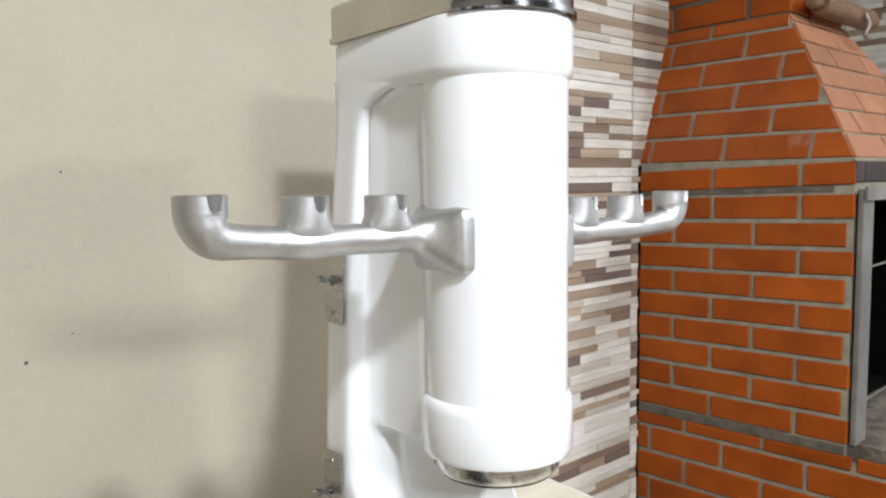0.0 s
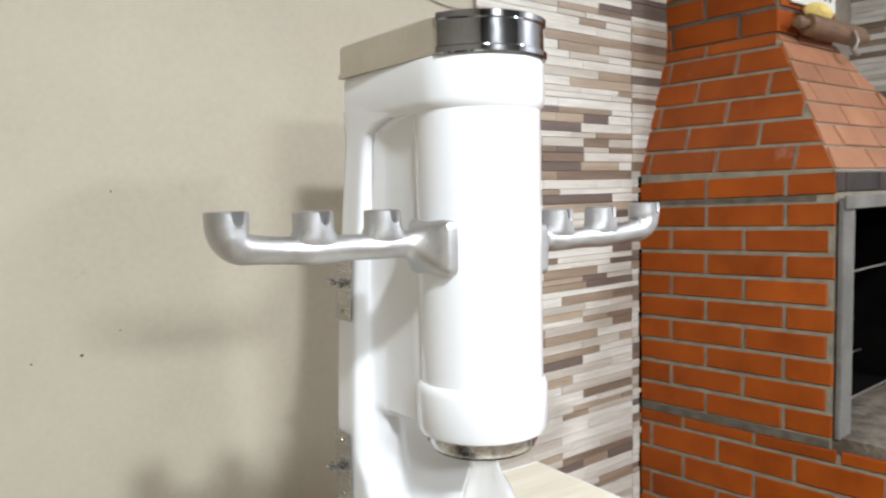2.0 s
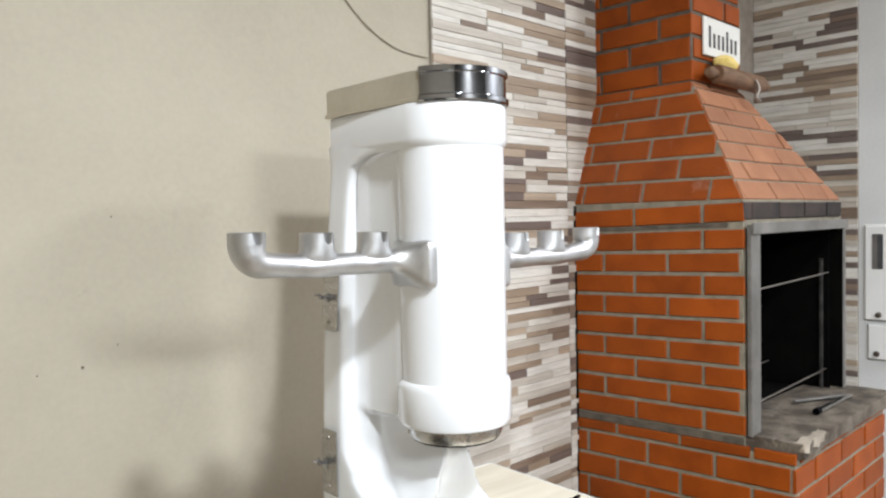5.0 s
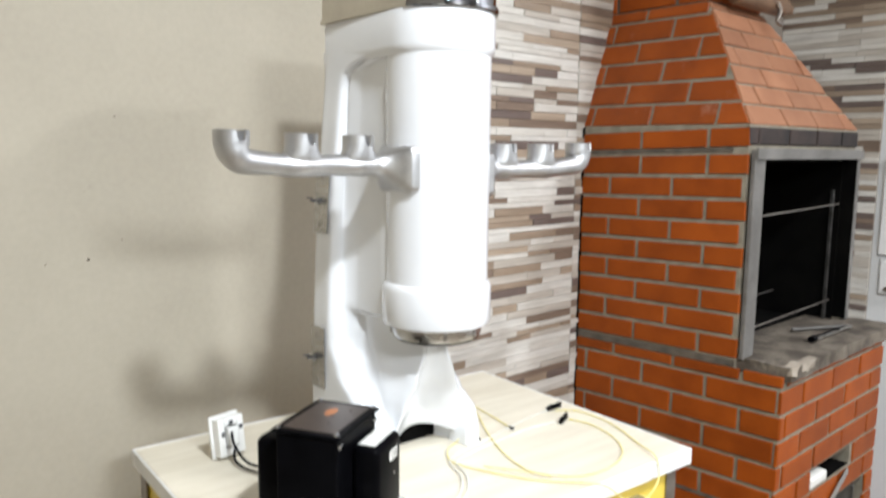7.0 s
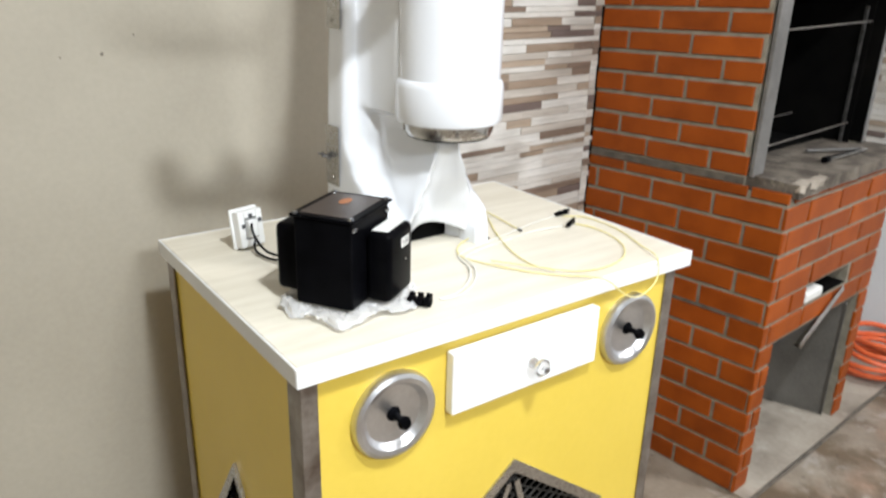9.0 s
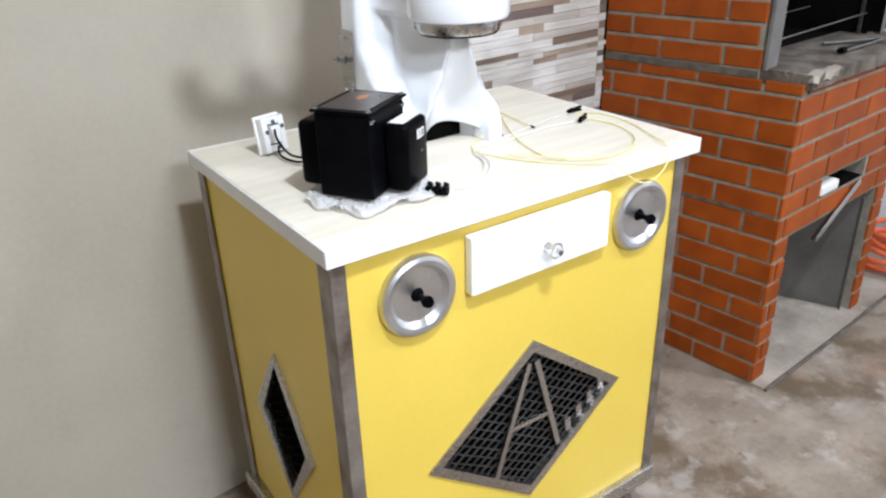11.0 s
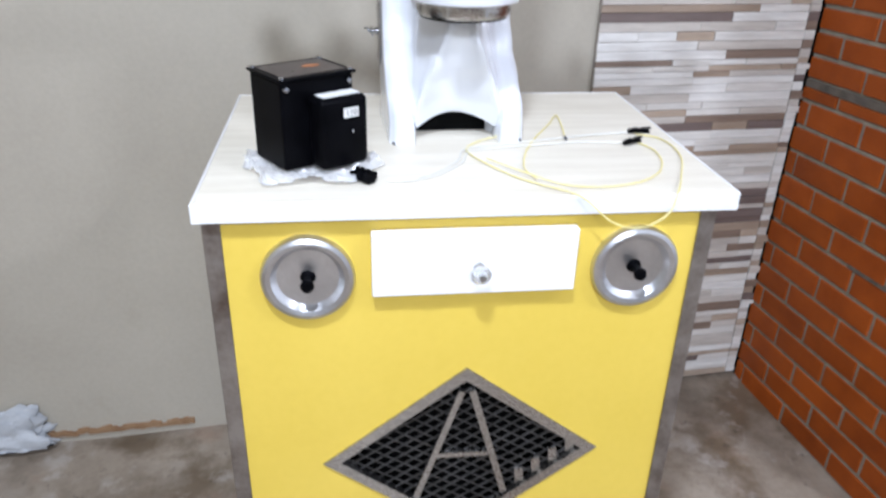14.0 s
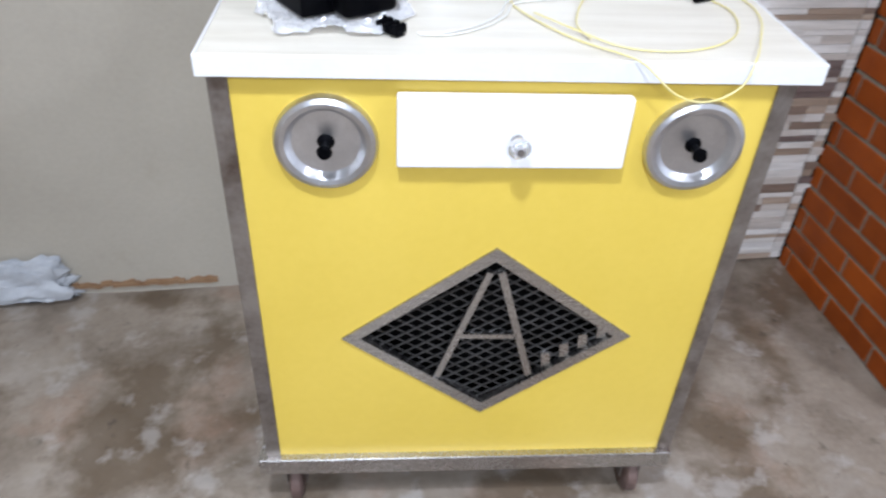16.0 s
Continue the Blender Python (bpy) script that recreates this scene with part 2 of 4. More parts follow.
def prism(poly, y0, y1, bm=None, bevel=0.0):
    """A polygon in x and z, from y0 (front) to y1 (back)."""
    bm = bm or bmesh.new()
    a = [bm.verts.new((x, y0, z)) for x, z in poly]
    c = [bm.verts.new((x, y1, z)) for x, z in poly]
    bm.faces.new(a)
    bm.faces.new(c[::-1])
    n = len(poly)
    for i in range(n):
        bm.faces.new((a[i], c[i], c[(i + 1) % n], a[(i + 1) % n]))
    if bevel:
        bmesh.ops.recalc_face_normals(bm, faces=bm.faces)
        bmesh.ops.bevel(bm, geom=list(bm.edges), offset=bevel, segments=1, affect="EDGES")
    return bm


def turned(profile, seg=48, bm=None, m=None, close=False):
    """A profile of (radius, height) turned about z."""
    bm = bm or bmesh.new()
    m = m or Matrix()
    rings = []
    for r, z in profile:
        if r < 1e-5:
            rings.append([bm.verts.new(m @ Vector((0, 0, z)))])
        else:
            rings.append([bm.verts.new(m @ Vector((r * math.cos(2 * math.pi * i / seg), r * math.sin(2 * math.pi * i / seg), z))) for i in range(seg)])
    pairs = list(zip(rings, rings[1:])) + ([(rings[-1], rings[0])] if close else [])
    for a, c in pairs:
        for i in range(seg):
            j = (i + 1) % seg
            if len(a) == 1 and len(c) == 1:
                continue
            if len(a) == 1:
                bm.faces.new((a[0], c[i], c[j]))
            elif len(c) == 1:
                bm.faces.new((a[i], a[j], c[0]))
            else:
                bm.faces.new((a[i], a[j], c[j], c[i]))
    return bm


def spline(points, n, closed=False):
    """Points along a smooth line through the given ones."""
    p = [Vector(q) for q in points]
    k = len(p)
    out = []
    spans = k if closed else k - 1
    for s in range(spans):
        g = (lambda i: p[i % k]) if closed else (lambda i: p[max(0, min(k - 1, i))])
        a, b, c, d = g(s - 1), g(s), g(s + 1), g(s + 2)
        for i in range(n):
            t = i / n
            out.append(0.5 * ((2 * b) + (c - a) * t + (2 * a - 5 * b + 4 * c - d) * t * t + (3 * b - a - 3 * c + d) * t ** 3))
    if not closed:
        out.append(p[-1])
    return out


def tube(points, r, seg=8, n=8, bm=None, closed=False, caps=True):
    bm = bm or bmesh.new()
    pts = spline(points, n, closed) if n else [Vector(q) for q in points]
    k = len(pts)
    rings = []
    side = None
    for i, q in enumerate(pts):
        a = pts[(i - 1) % k] if (closed or i) else q
        c = pts[(i + 1) % k] if (closed or i < k - 1) else q
        w = (c - a).normalized()
        if side is None:
            side = w.orthogonal().normalized()
        side = (side - w * side.dot(w)).normalized()
        up = w.cross(side)
        rr = r(i / max(1, k - 1)) if callable(r) else r
        rings.append([bm.verts.new(q + rr * (math.cos(2 * math.pi * j / seg) * side + math.sin(2 * math.pi * j / seg) * up)) for j in range(seg)])
    for i in range(k if closed else k - 1):
        a, c = rings[i], rings[(i + 1) % k]
        for j in range(seg):
            bm.faces.new((a[j], a[(j + 1) % seg], c[(j + 1) % seg], c[j]))
    if caps and not closed:
        bm.faces.new(rings[0][::-1])
        bm.faces.new(rings[-1])
    return bm


def loft(sections, bm=None, caps=True):
    """Closed outlines of equally many points, joined in order."""
    bm = bm or bmesh.new()
    rings = [[bm.verts.new(q) for q in s] for s in sections]
    n = len(rings[0])
    for a, c in zip(rings, rings[1:]):
        for j in range(n):
            bm.faces.new((a[j], a[(j + 1) % n], c[(j + 1) % n], c[j]))
    if caps:
        bm.faces.new(rings[0][::-1])
        bm.faces.new(rings[-1])
    return bm


def clip(poly, region):
    """The part of a polygon inside a convex region, both counter-clockwise lists of (s, t)."""
    out = list(poly)
    n = len(region)
    for i in range(n):
        (ax, ay), (bx, by) = region[i], region[(i + 1) % n]
        inside = lambda q: (bx - ax) * (q[1] - ay) - (by - ay) * (q[0] - ax) >= -1e-9
        src, out = out, []
        for j, q in enumerate(src):
            w = src[j - 1]
            if inside(q) != inside(w):
                d1 = (bx - ax) * (w[1] - ay) - (by - ay) * (w[0] - ax)
                d2 = (bx - ax) * (q[1] - ay) - (by - ay) * (q[0] - ax)
                k = d1 / (d1 - d2)
                out.append((w[0] + k * (q[0] - w[0]), w[1] + k * (q[1] - w[1])))
            if inside(q):
                out.append(q)
        if len(out) < 3:
            return []
    return out


def area(p):
    return abs(sum(p[i - 1][0] * p[i][1] - p[i][0] * p[i - 1][1] for i in range(len(p)))) / 2


def slab_piece(poly, origin, s_axis, t_axis, n_axis, depth, chamfer, rough=0.0, rnd=None, bm=None):
    """A thin piece standing proud of a plane: its outline narrows a little towards the front."""
    bm = bm or bmesh.new()
    cx = sum(q[0] for q in poly) / len(poly)
    cy = sum(q[1] for q in poly) / len(poly)
    hx = max(abs(q[0] - cx) for q in poly) or 1
    hy = max(abs(q[1] - cy) for q in poly) or 1
    rings = []
    for d, c in ((-0.004, 0.0), (depth - chamfer, 0.0), (depth, chamfer)):
        ring = []
        for q in poly:
            x = cx + (q[0] - cx) * (1 - c / hx)
            y = cy + (q[1] - cy) * (1 - c / hy)
            j = rnd.uniform(-rough, rough) if rnd else 0
            ring.append(bm.verts.new(origin + s_axis * (x + j) + t_axis * (y + j * 0.6) + n_axis * d))
        rings.append(ring)
    n = len(poly)
    for a, c in zip(rings, rings[1:]):
        for i in range(n):
            bm.faces.new((a[i], a[(i + 1) % n], c[(i + 1) % n], c[i]))
    bm.faces.new(rings[-1])
    return bm


# ---- plan: the wall runs 4.5 degrees off the cart's front; u along it, v out of it ----
WALL = pose(1.392, 0.815, 0, 0, 0, 4.5) @ Matrix.Diagonal((1, -1, 1, 1))
WALL_TURN = pose(1.392, 0.815, 0, 0, 0, 4.5)
SIDE_U = 1.30        # the side wall beyond the barbecue
TILE_EDGE_U = -0.585
CEIL = 3.02


def structure(name, bm, material, label, category, smooth=False, at=WALL_TURN):
    return tagged(part(name, bm, material, None, label, smooth, at), category=category, kind="structure")


# in this frame x is u, and y is minus v
structure("wall_back", box(-3.4, 1.45, 0.008, 0.16, -0.05, CEIL), M_PLASTER, "beige painted plaster wall with stains and marks", "wall")
structure("wall_side", box(SIDE_U, SIDE_U + 0.15, -4.3, 0.006, -0.05, CEIL), M_WHITE_WALL, "white painted side wall", "wall")
# left wall is out of view, added to close the room for bounce light
structure("wall_left", box(-3.55, -3.4, -4.3, 0.16, -0.05, CEIL), M_PLASTER, "beige painted plaster wall", "wall")
# unseen rear wall, added dark so that the polished steel mirrors darkness
structure("wall_rear", box(-3.55, SIDE_U + 0.15, -4.45, -4.3, -0.05, CEIL), M_UNSEEN_DARK_WALL, "unseen rear wall, dark to keep the steel's reflections dark", "wall")
# ceiling is unseen too, added pale to bounce light back down
structure("ceiling", box(-3.55, SIDE_U + 0.15, -4.45, 0.16, CEIL, CEIL + 0.1), M_CEILING, "unseen off-white ceiling closing the room for bounce light", "ceiling")

# uneven concrete floor
bm = bmesh.new()
NX, NY = 150, 140
grid = [[None] * (NY + 1) for _ in range(NX + 1)]
for i in range(NX + 1):
    for j in range(NY + 1):
        x, y = -3.5 + 4.95 * i / NX, -4.4 + 4.5 * j / NY
        h = 0.006 * noise.noise((x * 2.2, y * 2.2, 0)) + 0.003 * noise.noise((x * 9, y * 9, 3))
        grid[i][j] = bm.verts.new((x, y, h - 0.004))
for i in range(NX):
    for j in range(NY):
        bm.faces.new((grid[i][j], grid[i + 1][j], grid[i + 1][j + 1], grid[i][j + 1]))
structure("floor", bm, M_FLOOR, "rough stained grey-brown concrete floor with paint spills", "floor", smooth=True)

# ---- yellow cart ----
cart = thing("kiosk_cart", pose(0, 0, 0), "yellow laminate kiosk cart with steel corner trims on casters", "cart")
X0, X1, YF, YB, ZB, ZTOP = 0.014, 0.772, 0.018, 0.566, 0.160, 0.920
DX, DZ = 0.400, 0.460


def holed_panel(hole, x0, x1, z0, z1, y0, y1):
    """An upright board with a four-sided hole through it."""
    bm = bmesh.new()
    outer = [(x0, z0), (x1, z0), (x1, z1), (x0, z1)]
    # hole corners in the order bottom, right, top, left
    layers = []
    for y in (y0, y1):
        layers.append(([bm.verts.new((x, y, z)) for x, z in outer], [bm.verts.new((x, y, z)) for x, z in hole]))
    for o, h in layers:
        bm.faces.new((o[0], o[1], h[0]))
        bm.faces.new((o[1], h[1], h[0]))
        bm.faces.new((o[1], o[2], h[1]))
        bm.faces.new((o[2], h[2], h[1]))
        bm.faces.new((o[2], o[3], h[2]))
        bm.faces.new((o[3], h[3], h[2]))
        bm.faces.new((o[3], o[0], h[3]))
        bm.faces.new((o[0], h[0], h[3]))
    (o, h), (p, g) = layers
    for i in range(4):
        j = (i + 1) % 4
        bm.faces.new((o[i], o[j], p[j], p[i]))
        bm.faces.new((h[i], h[j], g[j], g[i]))
    return bm


def diamond(cx, cz, a, b):
    return [(cx, cz - b), (cx + a, cz), (cx, cz + b), (cx - a, cz)]


def ring_frame(outer, inner, y0, y1):
    bm = bmesh.new()
    v = [[bm.verts.new((x, y, z)) for x, z in poly] for y in (y0, y1) for poly in (outer, inner)]
    of, inf, ob_, ib = v
    for i in range(4):
        j = (i + 1) % 4
        bm.faces.new((of[i], of[j], inf[j], inf[i]))
        bm.faces.new((ob_[i], ob_[j], ib[j], ib[i]))
        bm.faces.new((of[i], of[j], ob_[j], ob_[i]))
        bm.faces.new((inf[i], inf[j], ib[j], ib[i]))
    return bm


def bar(p, q, w, y0, y1, bm=None):
    """A flat bar from p to q in the x-z plane."""
    p, q = Vector((p[0], 0, p[1])), Vector((q[0], 0, q[1]))
    s = (q - p).normalized().cross(Vector((0, 1, 0))) * w / 2
    return prism([((p + s).x, (p + s).z), ((q + s).x, (q + s).z), ((q - s).x, (q - s).z), ((p - s).x, (p - s).z)], y0, y1, bm)


def grille(parent, cx, cz, a, b, turn=None, strands=None):
    """Expanded metal behind a diamond-shaped steel frame with bars across it."""
    f = part("grille_frame", ring_frame(diamond(cx, cz, a, b), diamond(cx, cz, a - 0.030, b - 0.0255), -0.004, 0.012), M_STEEL, parent, "brushed steel diamond frame")
    if turn is not None:
        f.matrix_basis = turn
    bm = bmesh.new()
    inner = diamond(cx, cz, a - 0.030, b - 0.0255)
    w, h = 0.034, 0.0215
    for k in range(-60, 61):
        for sgn in (1, -1):
            # strand through (cx + k*w, cz) with slope sgn*h/w, cut at the frame
            p, q = (cx + k * w - 40 * w, cz - sgn * 40 * h), (cx + k * w + 40 * w, cz + sgn * 40 * h)
            d = Vector((q[0] - p[0], q[1] - p[1])).normalized()
            nx, nz = -d.y * 0.0011, d.x * 0.0011
            poly = clip([(p[0] - nx, p[1] - nz), (q[0] - nx, q[1] - nz), (q[0] + nx, q[1] + nz), (p[0] + nx, p[1] + nz)], inner)
            if len(poly) > 2 and area(poly) > 1e-6:
                prism(poly, 0.008 if sgn > 0 else 0.0095, 0.011, bm)
    tagged(part("expanded_mesh", bm, strands or M_MESH, f, "dark expanded metal mesh"), kind="stuff")
    return f


holeF = diamond(DX, DZ, 0.222, 0.172)
part("front_panel", holed_panel(holeF, X0 + 0.008, X1 - 0.008, ZB, ZTOP, YF, YF + 0.015), M_YELLOW, cart)
SIDE = pose(X0, 0.30, 0, 0, 0, -90)   # the left side's own frame: x runs to the front
holeS = diamond(0.0, 0.445, 0.110, 0.160)
part("side_panel", holed_panel(holeS, -0.265, 0.274, ZB, ZTOP, 0.002, 0.017), M_YELLOW, cart, at=SIDE)
part("side_panel", box(X1 - 0.017, X1 - 0.002, YF + 0.016, YB, ZB, ZTOP, 0.001, 1), M_YELLOW, cart)
part("back_panel", box(X0 + 0.018, X1 - 0.018, YB - 0.015, YB - 0.001, ZB, ZTOP, 0.001, 1), M_YELLOW, cart)
# bottom and inner box near-black, so the cart's inside shade is in their colour
part("bottom_panel", box(X0 + 0.018, X1 - 0.018, YF + 0.016, YB - 0.016, ZB - 0.01, ZB + 0.006), M_DARK_SHADE, cart)
part("inner_shade_box", box(X0 + 0.10, X1 - 0.03, YF + 0.12, YB - 0.02, ZB + 0.008, ZTOP - 0.01), M_DARK_SHADE, cart, "near-black box painting the unlit inside of the cart")

gf = grille(cart, 0.0, 0.0, 0.240, 0.185, pose(DX, YF, DZ))
part("grille_emblem_bar", bar((-0.006, 0.134), (-0.082, -0.098), 0.011, 0.0, 0.007), M_STEEL, gf)
part("grille_emblem_bar", bar((0.012, 0.134), (0.078, -0.095), 0.012, 0.0005, 0.0075), M_STEEL, gf)
part("grille_emblem_bar", bar((-0.046, -0.001), (0.044, -0.003), 0.010, 0.001, 0.0078), M_STEEL, gf)
for i in range(4):     # four plain upright bars for the lettering along the lower right edge
    cx, cz = 0.106 + i * 0.029, -0.060 + i * 0.0215
    b2 = bar((cx, cz - 0.015), (cx - 0.003, cz + 0.015), 0.015, 0.003, 0.0078)
    part("emblem_letter_bar", b2, M_STEEL, gf)
# same mesh as in front, but near-black: the side's shade is painted in
gs = grille(cart, 0.0, 0.0, 0.128, 0.178, pose(X0, 0.30, 0.445, 0, 0, -90), M_DARK_SHADE)

for sx, x in ((0, X0 - 0.004), (1, X1 - 0.022)):
    bm = box(x, x + 0.026, YF - 0.004, YF + 0.0, ZB, ZTOP, 0.001, 1)
    xo = x if sx == 0 else x + 0.022
    box(xo, xo + 0.004, YF, YF + 0.036, ZB, ZTOP, 0.001, 1, bm)
    part("corner_trim", bm, M_RUSTY, cart, "tarnished steel corner angle")
    bm = box(xo, xo + 0.004, YB - 0.03, YB + 0.001, ZB, ZTOP, 0.001, 1)
    part("corner_trim", bm, M_RUSTY, cart, "tarnished steel corner angle")
part("base_rail", box(-0.004, 0.776, 0.002, 0.034, 0.120, 0.160, 0.003), M_STEEL, cart, "bright steel base rail")
part("base_rail", box(-0.004, 0.776, YB - 0.03, YB + 0.002, 0.120, 0.159, 0.003), M_STEEL, cart)
part("base_rail", box(-0.003, 0.030, 0.035, YB - 0.031, 0.120, 0.159, 0.003), M_STEEL, cart)
part("base_rail", box(0.742, 0.775, 0.035, YB - 0.031, 0.120, 0.159, 0.003), M_STEEL, cart)
for cx, cy in ((0.055, 0.058), (0.724, 0.058), (0.055, 0.51), (0.724, 0.51)):
    c = part("caster_fork", box(cx - 0.022, cx + 0.022, cy - 0.024, cy + 0.02, 0.112, 0.119, 0.001, 1), M_RUSTY, cart, "rusty caster bracket")
    b2 = box(cx - 0.020, cx - 0.017, cy - 0.02, cy + 0.024, 0.04, 0.112)
    box(cx + 0.017, cx + 0.020, cy - 0.02, cy + 0.024, 0.04, 0.112, bm=b2)
    part("fork_arm", b2, M_RUSTY, c)
    w = turned([(0, -0.012), (0.040, -0.012), (0.046, -0.008), (0.046, 0.008), (0.040, 0.012), (0, 0.012)], 24, m=pose(cx, cy, 0.045, 0, 90, 0))
    part("caster_wheel", w, M_RUBBER, c, "worn grey caster wheel", smooth=True)

# drawer with a clear knob
drawer = part("drawer_front", box(0.248, 0.558, -0.002, YF - 0.001, 0.794, 0.898, 0.003), M_DRAWER, cart, "white melamine drawer front")
part("drawer_knob", turned([(0, 0), (0.009, 0), (0.007, 0.010), (0.014, 0.018), (0.015, 0.024), (0.010, 0.030), (0, 0.031)], 24, m=pose(0.408, -0.0025, 0.838, 90, 0, 0)), M_ACRYLIC, drawer, "clear acrylic knob", smooth=True)
part("knob_screw", turned([(0, 0), (0.005, 0), (0.005, 0.003), (0, 0.004)], 16, m=pose(0.408, -0.034, 0.838, 90, 0, 0)), M_CHROME, drawer, smooth=True)
# round pressed dishes with black pulls
for cx, tilt in ((0.154, 0), (0.656, 24)):
    m = pose(cx, YF, 0.824, 90, 0, 0)
    d = part("pressed_dish", turned([(0.069, 0.0), (0.070, 0.006), (0.067, 0.013), (0.061, 0.016), (0.054, 0.014), (0.049, 0.007), (0.046, 0.004), (0, 0.003)], 64, m=m),
             M_DISH, cart, "pressed aluminium dish", smooth=True)
    bm = turned([(0, 0.003), (0.012, 0.003), (0.010, 0.007), (0.0055, 0.009), (0.0055, 0.025), (0.009, 0.027), (0.0105, 0.032), (0.008, 0.038), (0, 0.039)], 20, m=m)
    part("black_pull", bm, M_BLACK, d, "black plastic pull", smooth=True)

# worktop: cream sheet inside a white edge strip
top = part("worktop", box(0.004, 0.796, 0.004, 0.571, 0.921, 0.9495, 0.002), M_WORKTOP, cart, "cream wood-grain laminate worktop")
for b in ((0.0, 0.80, 0.0, 0.0038), (0.0, 0.80, 0.5712, 0.575)):
    part("edge_strip", box(b[0], b[1], b[2], b[3], 0.9205, 0.9496, 0.0012, 1), M_EDGE, top, "white edge strip")
for x in (0.0, 0.7962):
    part("edge_strip", box(x, x + 0.0038, 0.004, 0.571, 0.9205, 0.9496, 0.0012, 1), M_EDGE, top)

# ---- juice machine ----
MZ = 0.950
mach = thing("juice_machine", pose(0.406, 0.239, MZ, 0, 0, 2.0), "white enamelled cast juice machine with two aluminium arms on the worktop", "juice machine")


def half_outline(h):
    """Right half of the casting's plan at height h above the worktop, from the back's middle to the front's middle."""
    keys = [  # height, half width, flank's front, corner's front, plane's inner x, web (x, y), ridge (x, y), middle y
        (0.000, 0.117, 0.026, 0.000, 0.072, 0.070, 0.030, 0.0695, 0.060, 0.185),
        (0.031, 0.116, 0.028, 0.001, 0.074, 0.071, 0.030, 0.070, 0.060, 0.185),
        (0.035, 0.116, 0.029, 0.002, 0.078, 0.074, 0.022, 0.069, 0.026, 0.058),
        (0.055, 0.117, 0.038, 0.008, 0.084, 0.075, 0.020, 0.068, 0.016, 0.050),
        (0.095, 0.118, 0.084, 0.056, 0.084, 0.072, 0.040, 0.058, 0.006, 0.038),
        (0.140, 0.117, 0.132, 0.108, 0.082, 0.066, 0.066, 0.042, 0.000, 0.022),
        (0.190, 0.116, 0.158, 0.138, 0.080, 0.060, 0.090, 0.026, 0.000, 0.008),
        (0.234, 0.116, 0.159, 0.141, 0.080, 0.056, 0.110, 0.034, 0.016, 0.014),
        (0.248, 0.115, 0.159, 0.142, 0.090, 0.075, 0.108, 0.073, 0.030, 0.026),
        (0.300, 0.113, 0.159, 0.142, 0.090, 0.077, 0.108, 0.075, 0.030, 0.026),
        (0.430, 0.106, 0.159, 0.142, 0.086, 0.077, 0.108, 0.075, 0.030, 0.026),
        (0.560, 0.095, 0.159, 0.142, 0.080, 0.075, 0.108, 0.073, 0.030, 0.026),
        (0.625, 0.089, 0.158, 0.140, 0.077, 0.073, 0.106, 0.071, 0.028, 0.024),
        (0.648, 0.088, 0.152, 0.130, 0.077, 0.074, 0.106, 0.072, 0.018, 0.014),
        (0.663, 0.088, 0.116, 0.086, 0.080, 0.077, 0.062, 0.075, 0.000, -0.010),
        (0.675, 0.088, 0.060, 0.020, 0.082, 0.079, 0.004, 0.078, -0.020, -0.030),
    ]
    for a, b in zip(keys, keys[1:]):
        if a[0] <= h <= b[0]:
            t = (h - a[0]) / (b[0] - a[0])
            t = t if a[0] > 0.22 else t * t * (3 - 2 * t)
            k = [p + (q - p) * t for p, q in zip(a, b)]
            break
    _, w, f, c, pi, wx, wy, rx, ry, my = k
    yb = 0.211
    return [(0, yb), (w - 0.03, yb), (w - 0.006, yb - 0.002), (w, yb - 0.010), (w, (yb + f) / 2), (w, f), (w - 0.004, f - (f - c) * 0.5),
            (w - 0.014, c + (f - c) * 0.1), (max(pi, wx + 0.006), c), (wx + 0.003, (c + wy) / 2), (wx, wy), ((wx + rx) / 2, (wy + ry) / 2), (rx, ry), (rx * 0.5, ry + (my - ry) * 0.72), (0, my)]


sections = []
heights = [0.0, 0.015, 0.031, 0.033, 0.035] + [0.035 + i * 0.0125 for i in range(1, 53)]
for h in heights:
    hp = half_outline(min(h, 0.675))
    full = hp + [(-x, y) for x, y in reversed(hp[1:-1])]
    fine = spline([(x, y, 0) for x, y in full], 3, closed=True)
    arch = lambda q: 0.006 - 0.020 * min(1.0, abs(q.x) / 0.070) ** 2 if 0.030 < h < 0.036 and abs(q.x) < 0.0695 else 0.0
    sections.append([(q.x, q.y, h + arch(q)) for q in fine])
part("column_casting", loft(sections), M_WHITE, mach, "white enamelled cast column with two feet", smooth=True)


def head_outline(r, wb, yb, h, n=28):
    """Plan of the head: a round front that runs back to a square end."""
    pts = []
    for i in range(n + 1):
        a = math.pi + math.pi * i / n
        pts.append((r * math.cos(a), r * math.sin(a), h))
    for i in range(1, 7):
        t = i / 6
        pts.append((r + (wb - r) * t, yb * t * 0.985, h))
    pts += [(wb - 0.004, yb - 0.001, h), (wb - 0.012, yb, h), (0, yb, h), (-wb + 0.012, yb, h), (-wb + 0.004, yb - 0.001, h)]
    for i in range(6, 0, -1):
        t = i / 6
        pts.append((-r + (-wb + r) * t, yb * t * 0.985, h))
    return pts


part("head_casting", loft([head_outline(0.083, 0.086, 0.206, 0.664), head_outline(0.0895, 0.0865, 0.206, 0.672), head_outline(0.0905, 0.087, 0.206, 0.679), head_outline(0.0905, 0.087, 0.206, 0.725), head_outline(0.0885, 0.085, 0.204, 0.7315)]),
     M_WHITE, mach, smooth=True)
part("motor_cylinder", turned([(0, 0.245), (0.0845, 0.245), (0.0845, 0.30), (0.085, 0.668), (0, 0.668)], 72), M_WHITE, mach, "white enamelled round motor housing", smooth=True)
